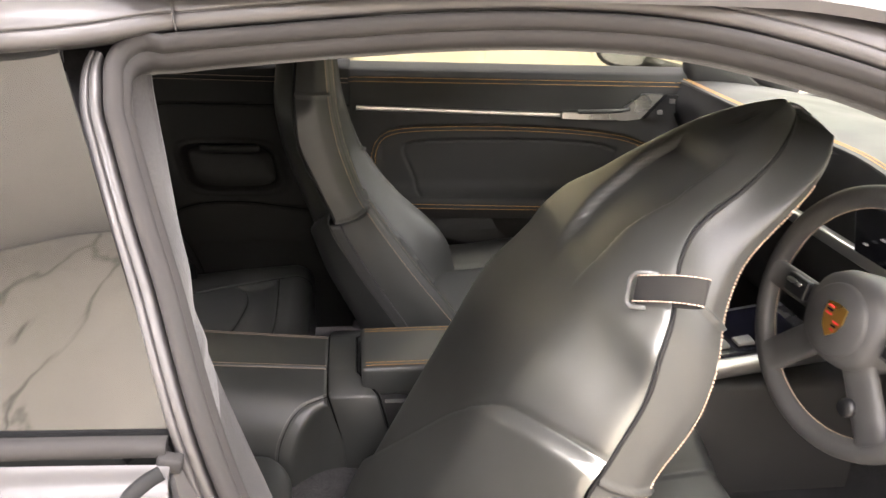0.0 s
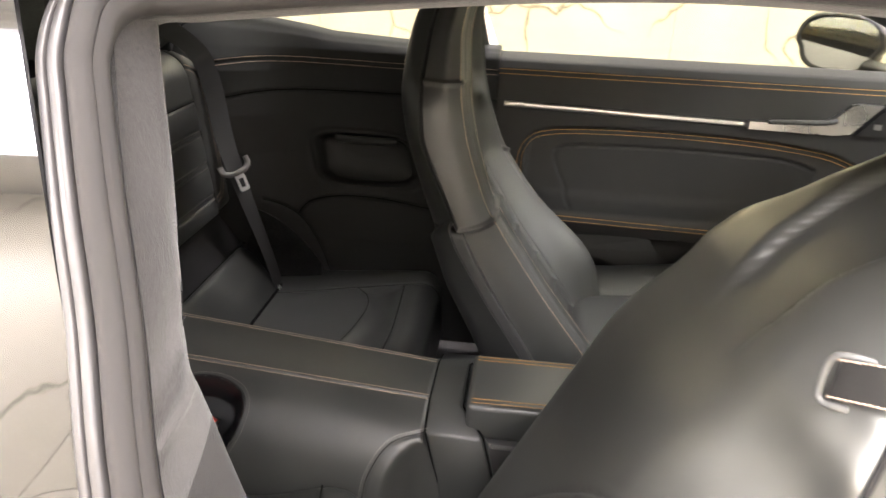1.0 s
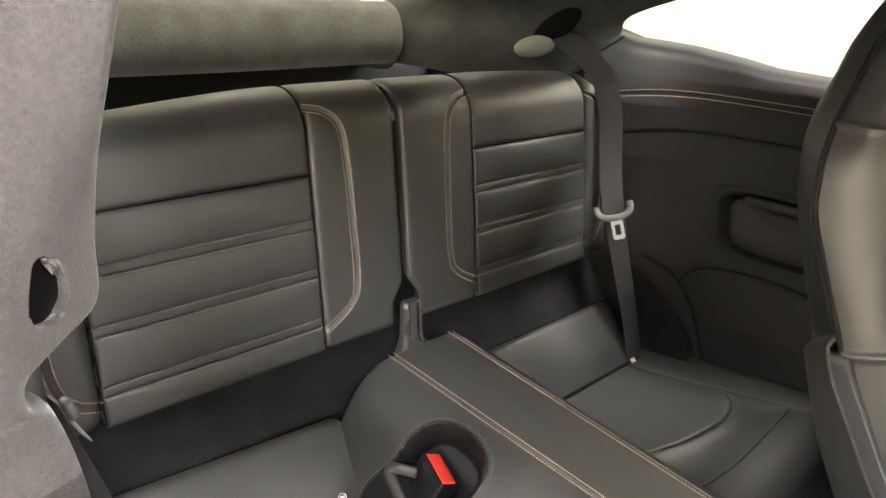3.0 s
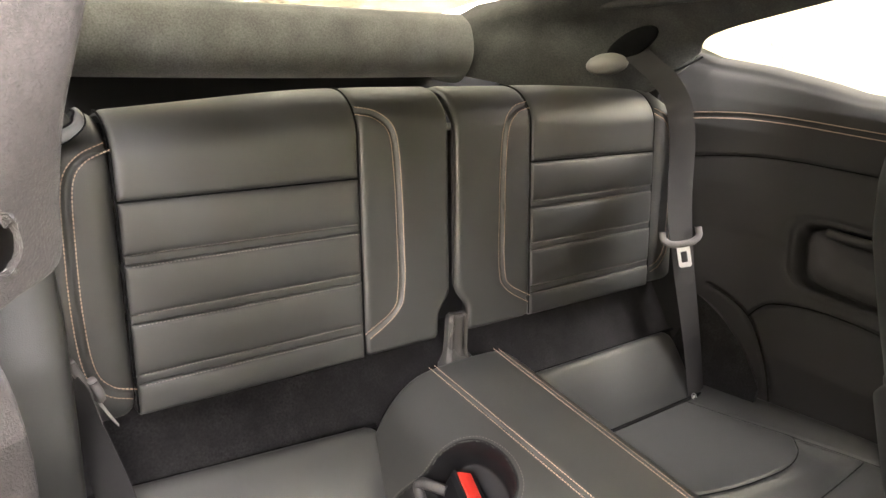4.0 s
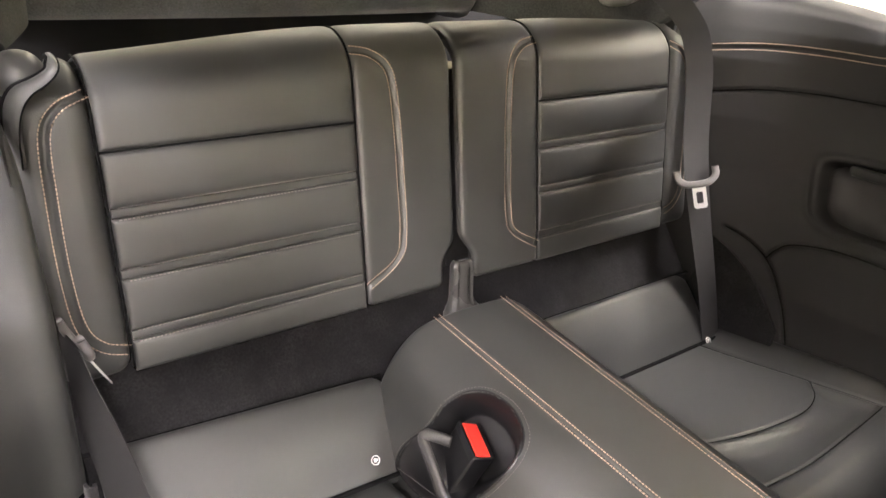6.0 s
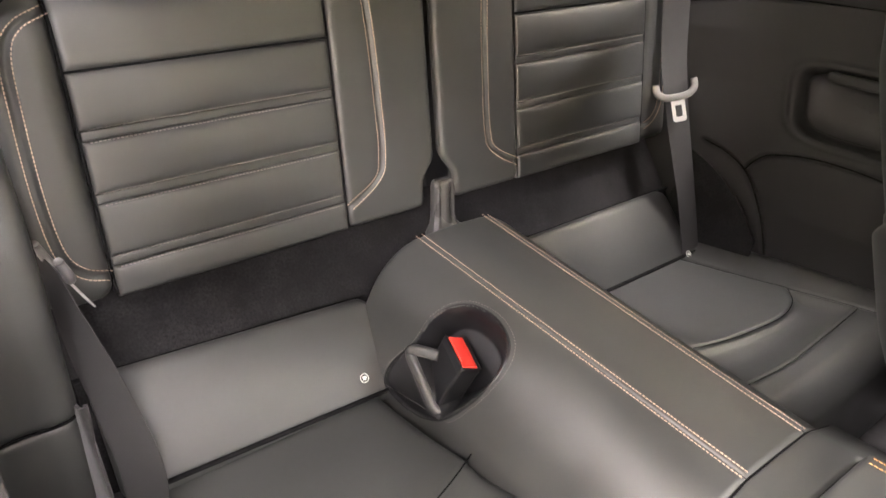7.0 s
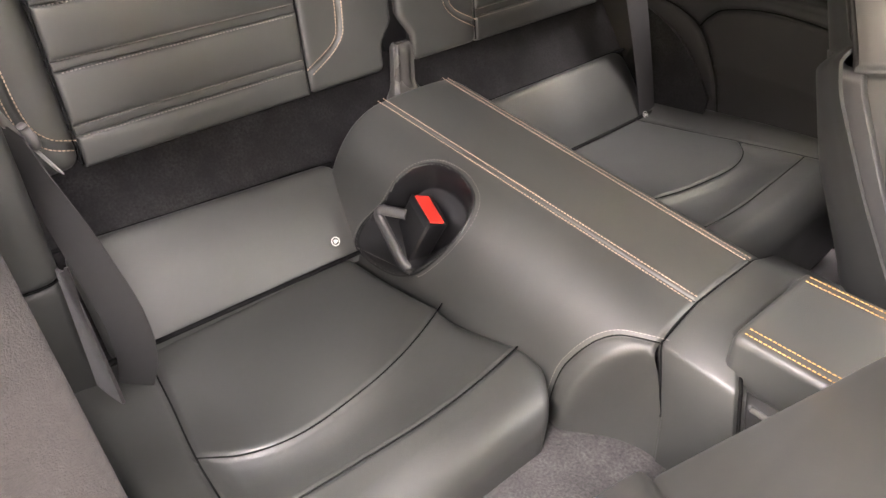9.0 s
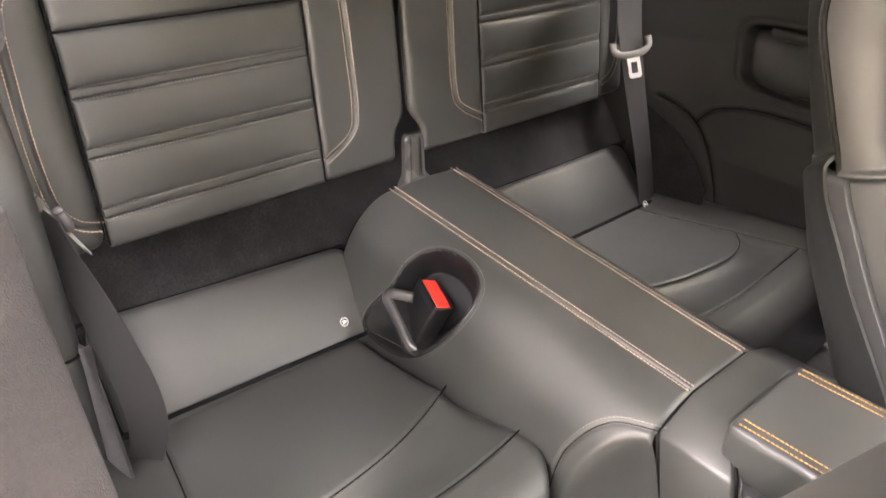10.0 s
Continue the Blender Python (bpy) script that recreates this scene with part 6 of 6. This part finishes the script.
WHEELGREY = material("wheel_grey_leather", (0.042, 0.041, 0.040), 0.55, grain=1100, bump=0.25, depth=0.0005, vary=0.1)
wheel = thing("steering_wheel", "dark grey leather steering wheel with copper stitched rim", "steering wheel", at=Matrix.Translation((1.285, -0.412, 0.853)) @ Matrix.Rotation(radians(5), 4, "Z") @ Matrix.Rotation(radians(10), 4, "Y"))
t = np.linspace(0, 2 * np.pi, 97)
rim = np.stack([0 * t, 0.172 * np.cos(t), 0.172 * np.sin(t)], 1)
prof = oval(0.0155, 0.0165, 18)
rr = np.stack([0 * t, np.cos(t), np.sin(t)], 1)
g = rim[None] + prof[:, None, :1] * rr[None] + prof[:, None, 1:2] * np.array([1.0, 0, 0])
hull("rim", g.reshape(-1, 3), quads(18, 97, True).tolist(), WHEELGREY, wheel, "leather wrapped rim")
stitches("thread", np.stack([0.004 + 0 * t, 0.1565 * np.cos(t), 0.1565 * np.sin(t)], 1)[::-1], (-0.2, 0, 0.1), THREAD, wheel, pitch=0.004, long=0.0024, fat=0.0010, label="copper stitched seam inside the rim")
hubr = oval(0.068, 0.064, 36, 2.4)
rows = [[(x, a * k, b * k) for a, b in hubr] for x, k in ((0.035, 1.0), (0.0, 1.05), (-0.018, 0.99), (-0.028, 0.86), (-0.033, 0.5), (-0.034, 0.02))]
g = np.transpose(np.array(rows), (1, 0, 2))
hub = hull("hub", g.reshape(-1, 3), quads(36, len(rows), True).tolist(), WHEELGREY, wheel, "round airbag hub")
rows = [[(x, a * k, b * k) for a, b in oval(0.050, 0.050, 36)] for x, k in ((-0.026, 1.04), (-0.0335, 1.0), (-0.036, 0.95), (-0.0365, 0.02))]
g = np.transpose(np.array(rows), (1, 0, 2))
hull("hub_disc", g.reshape(-1, 3), quads(36, len(rows), True).tolist(), WHEELGREY, wheel)
crest = [(0, 0.024), (0.017, 0.021), (0.018, 0.002), (0.012, -0.014), (0, -0.025), (-0.012, -0.014), (-0.018, 0.002), (-0.017, 0.021)]
hull("emblem", [(-0.0385, a, b) for a, b in crest] + [(-0.036, a, b) for a, b in crest], [tuple(range(8))] + [(i, (i + 1) % 8, 8 + (i + 1) % 8, 8 + i) for i in range(8)], CREST, hub, "gold shield emblem", smooth=False)
for side, low in ((1, 0.004), (-1, -0.014)):
    for k in range(3):
        y0, y1, z0 = side * 0.0025, side * (0.014 - (0.0025 * (2 - k) if low < 0 else 0)), low + 0.0055 * k
        hull("emblem_bar", [(-0.0392, y0, z0), (-0.0392, y1, z0), (-0.0392, y1, z0 + 0.0028), (-0.0392, y0, z0 + 0.0028)], [(0, 1, 2, 3)], RED if k != 1 else SEAMDARK, hub, smooth=False)
for ang, w in ((0, 0.040), (180, 0.040), (228, 0.050), (312, 0.050)):
    c, s = math.cos(radians(ang)), math.sin(radians(ang))
    pts = [(-0.006, c * r, s * r) for r in (0.05, 0.09, 0.13, 0.165)]
    sweep("spoke", pts, oval(w * 0.5, 0.010, 14, 3), (1, 0, 0), WHEELGREY, wheel)
for sg in (-1, 1):
    block("switch_pad", (0.012, 0.045, 0.030), (-0.018, sg * 0.098, 0.004), PLASTIC, wheel, 0.004)
    block("roller", (0.010, 0.030, 0.006), (-0.026, sg * 0.098, 0.010), CHROME, wheel, 0.002)
rows = [[(x, -0.062 + a * k, -0.098 + b * k) for a, b in oval(0.013, 0.013, 24)] for x, k in ((0.0, 1.0), (-0.020, 1.0), (-0.024, 0.85), (-0.024, 0.02))]
g = np.transpose(np.array(rows), (1, 0, 2))
hull("mode_dial", g.reshape(-1, 3), quads(24, len(rows), True).tolist(), PLASTIC, wheel, "silver mode dial")
column = block("column", (0.22, 0.10, 0.09), (0.12, 0, -0.01), PLASTIC, wheel, 0.02)

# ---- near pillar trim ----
# Pillar suede in a darker copy; the colour stands in for shade low down.
SHADESUEDE = nap("lower_suede_shade", (0.0105, 0.0095, 0.0091), 0.75, 14, 0.22, 0.08)
pillar = thing("door_pillar_trim", "grey suede door pillar trim with a belt slot backing, shade put into its near-black colour", "pillar trim", kind="structure")
rows = []
for z, ex, ey in ((1.262, 0.434, -0.535), (1.215, 0.437, -0.552), (1.18, 0.439, -0.561), (1.12, 0.448, -0.579), (1.08, 0.453, -0.591), (1.045, 0.452, -0.596), (1.015, 0.452, -0.599), (1.005, 0.464, -0.619), (0.997, 0.474, -0.636), (0.985, 0.478, -0.638), (0.975, 0.474, -0.628), (0.94, 0.480, -0.622), (0.90, 0.491, -0.622), (0.80, 0.519, -0.619), (0.70, 0.546, -0.616), (0.60, 0.574, -0.613), (0.42, 0.61, -0.61)):
    k = int(np.abs(DOOR[:CORNER, 2] - z).argmin())
    ox, oy = DOOR[k, 0] - 0.001, DOOR[k, 1]
    wide = math.hypot(ox - ex, oy - ey)
    ax, ay = (ox - ex) / wide, (oy - ey) / wide
    swell = 0.0045 + 0.006 * max(0.0, min(1.0, (1.10 - z) / 0.05)) * max(0.0, min(1.0, (z - 0.99) / 0.03))
    rows.append([(ex + ax * wide + 0.002, ey + ay * wide, z), (ex + ax * wide * 0.62 + swell * 0.8, ey + ay * wide * 0.62, z), (ex + ax * wide * 0.32 + swell, ey + ay * wide * 0.32, z), (ex + 0.004, ey - 0.004, z), (ex - 0.004, ey, z), (ex - 0.022, ey - 0.002, z), (ex - 0.06, ey - 0.02, z)])
g = np.array([smooth_curve(r, 70) for r in rows])
g = np.stack([smooth_curve(g[:, k], 170) for k in range(70)], 1)
SLANT, IN = np.array([0.350, -0.937, 0]), np.array([0.937, 0.350, 0])
SLOT = np.array([0.470, -0.6255, 1.0304]) - 0.0027 * SLANT


def slot_edge(a, k=1.0):
    """A point of the slot's rounded three-cornered outline at the angle a."""
    h = math.sin(a)
    across, up = (0.0088 * math.cos(a) - 0.0011 + 0.0033 * h * h) * k, 0.015 * h * k
    return SLOT + SLANT * (across - 0.21 * up) + np.array([0, 0, up + 0.49 * across])


def slot_radius(c):
    s, z = (c - SLOT) @ SLANT, c[..., 2] - SLOT[2]
    across = (s + 0.21 * z) / 1.103
    h = np.clip((z - 0.49 * across) / 0.015, -1, 1)
    return np.hypot((across + 0.0011 - 0.0033 * h * h) / 0.0088, (z - 0.49 * across) / 0.015)


def beside_slot(c):
    return slot_radius(c) > 1.0


# draw the grid's points next to the slot onto its outline
far = slot_radius(g)
beside = np.zeros(far.shape, bool)
for di in (-1, 0, 1):
    for dj in (-1, 0, 1):
        beside |= np.roll(far, (di, dj), (0, 1)) > 1
onto = (far < 1) & beside
middle = SLOT - 0.0006 * SLANT
g[onto] = middle + (g[onto] - middle) * (1.004 / np.maximum(far[onto], 0.3))[:, None]
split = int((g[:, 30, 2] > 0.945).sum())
skin("trim", g[:split], SUEDELIGHT, pillar, 0.005, (0.5, 1, 0), keep=beside_slot)
skin("lower_cover", g[split - 1 :], SHADESUEDE, pillar, 0.005, (0.5, 1, 0), "lower pillar cover, shade put into its darker colour")
t = np.linspace(0, 2 * np.pi, 49)
# Closed backing behind the slot, coloured near-black for the shade inside.
back = [[slot_edge(a, k) - IN * d for a in t] for k, d in ((1.15, 0.004), (1.15, 0.012), (1.0, 0.022), (0.02, 0.026))]
hull("belt_slot", np.array(back).transpose(1, 0, 2).reshape(-1, 3), quads(49, 4).tolist(), SEAMDARK, pillar, "belt slot backing, shade put into its near-black colour")
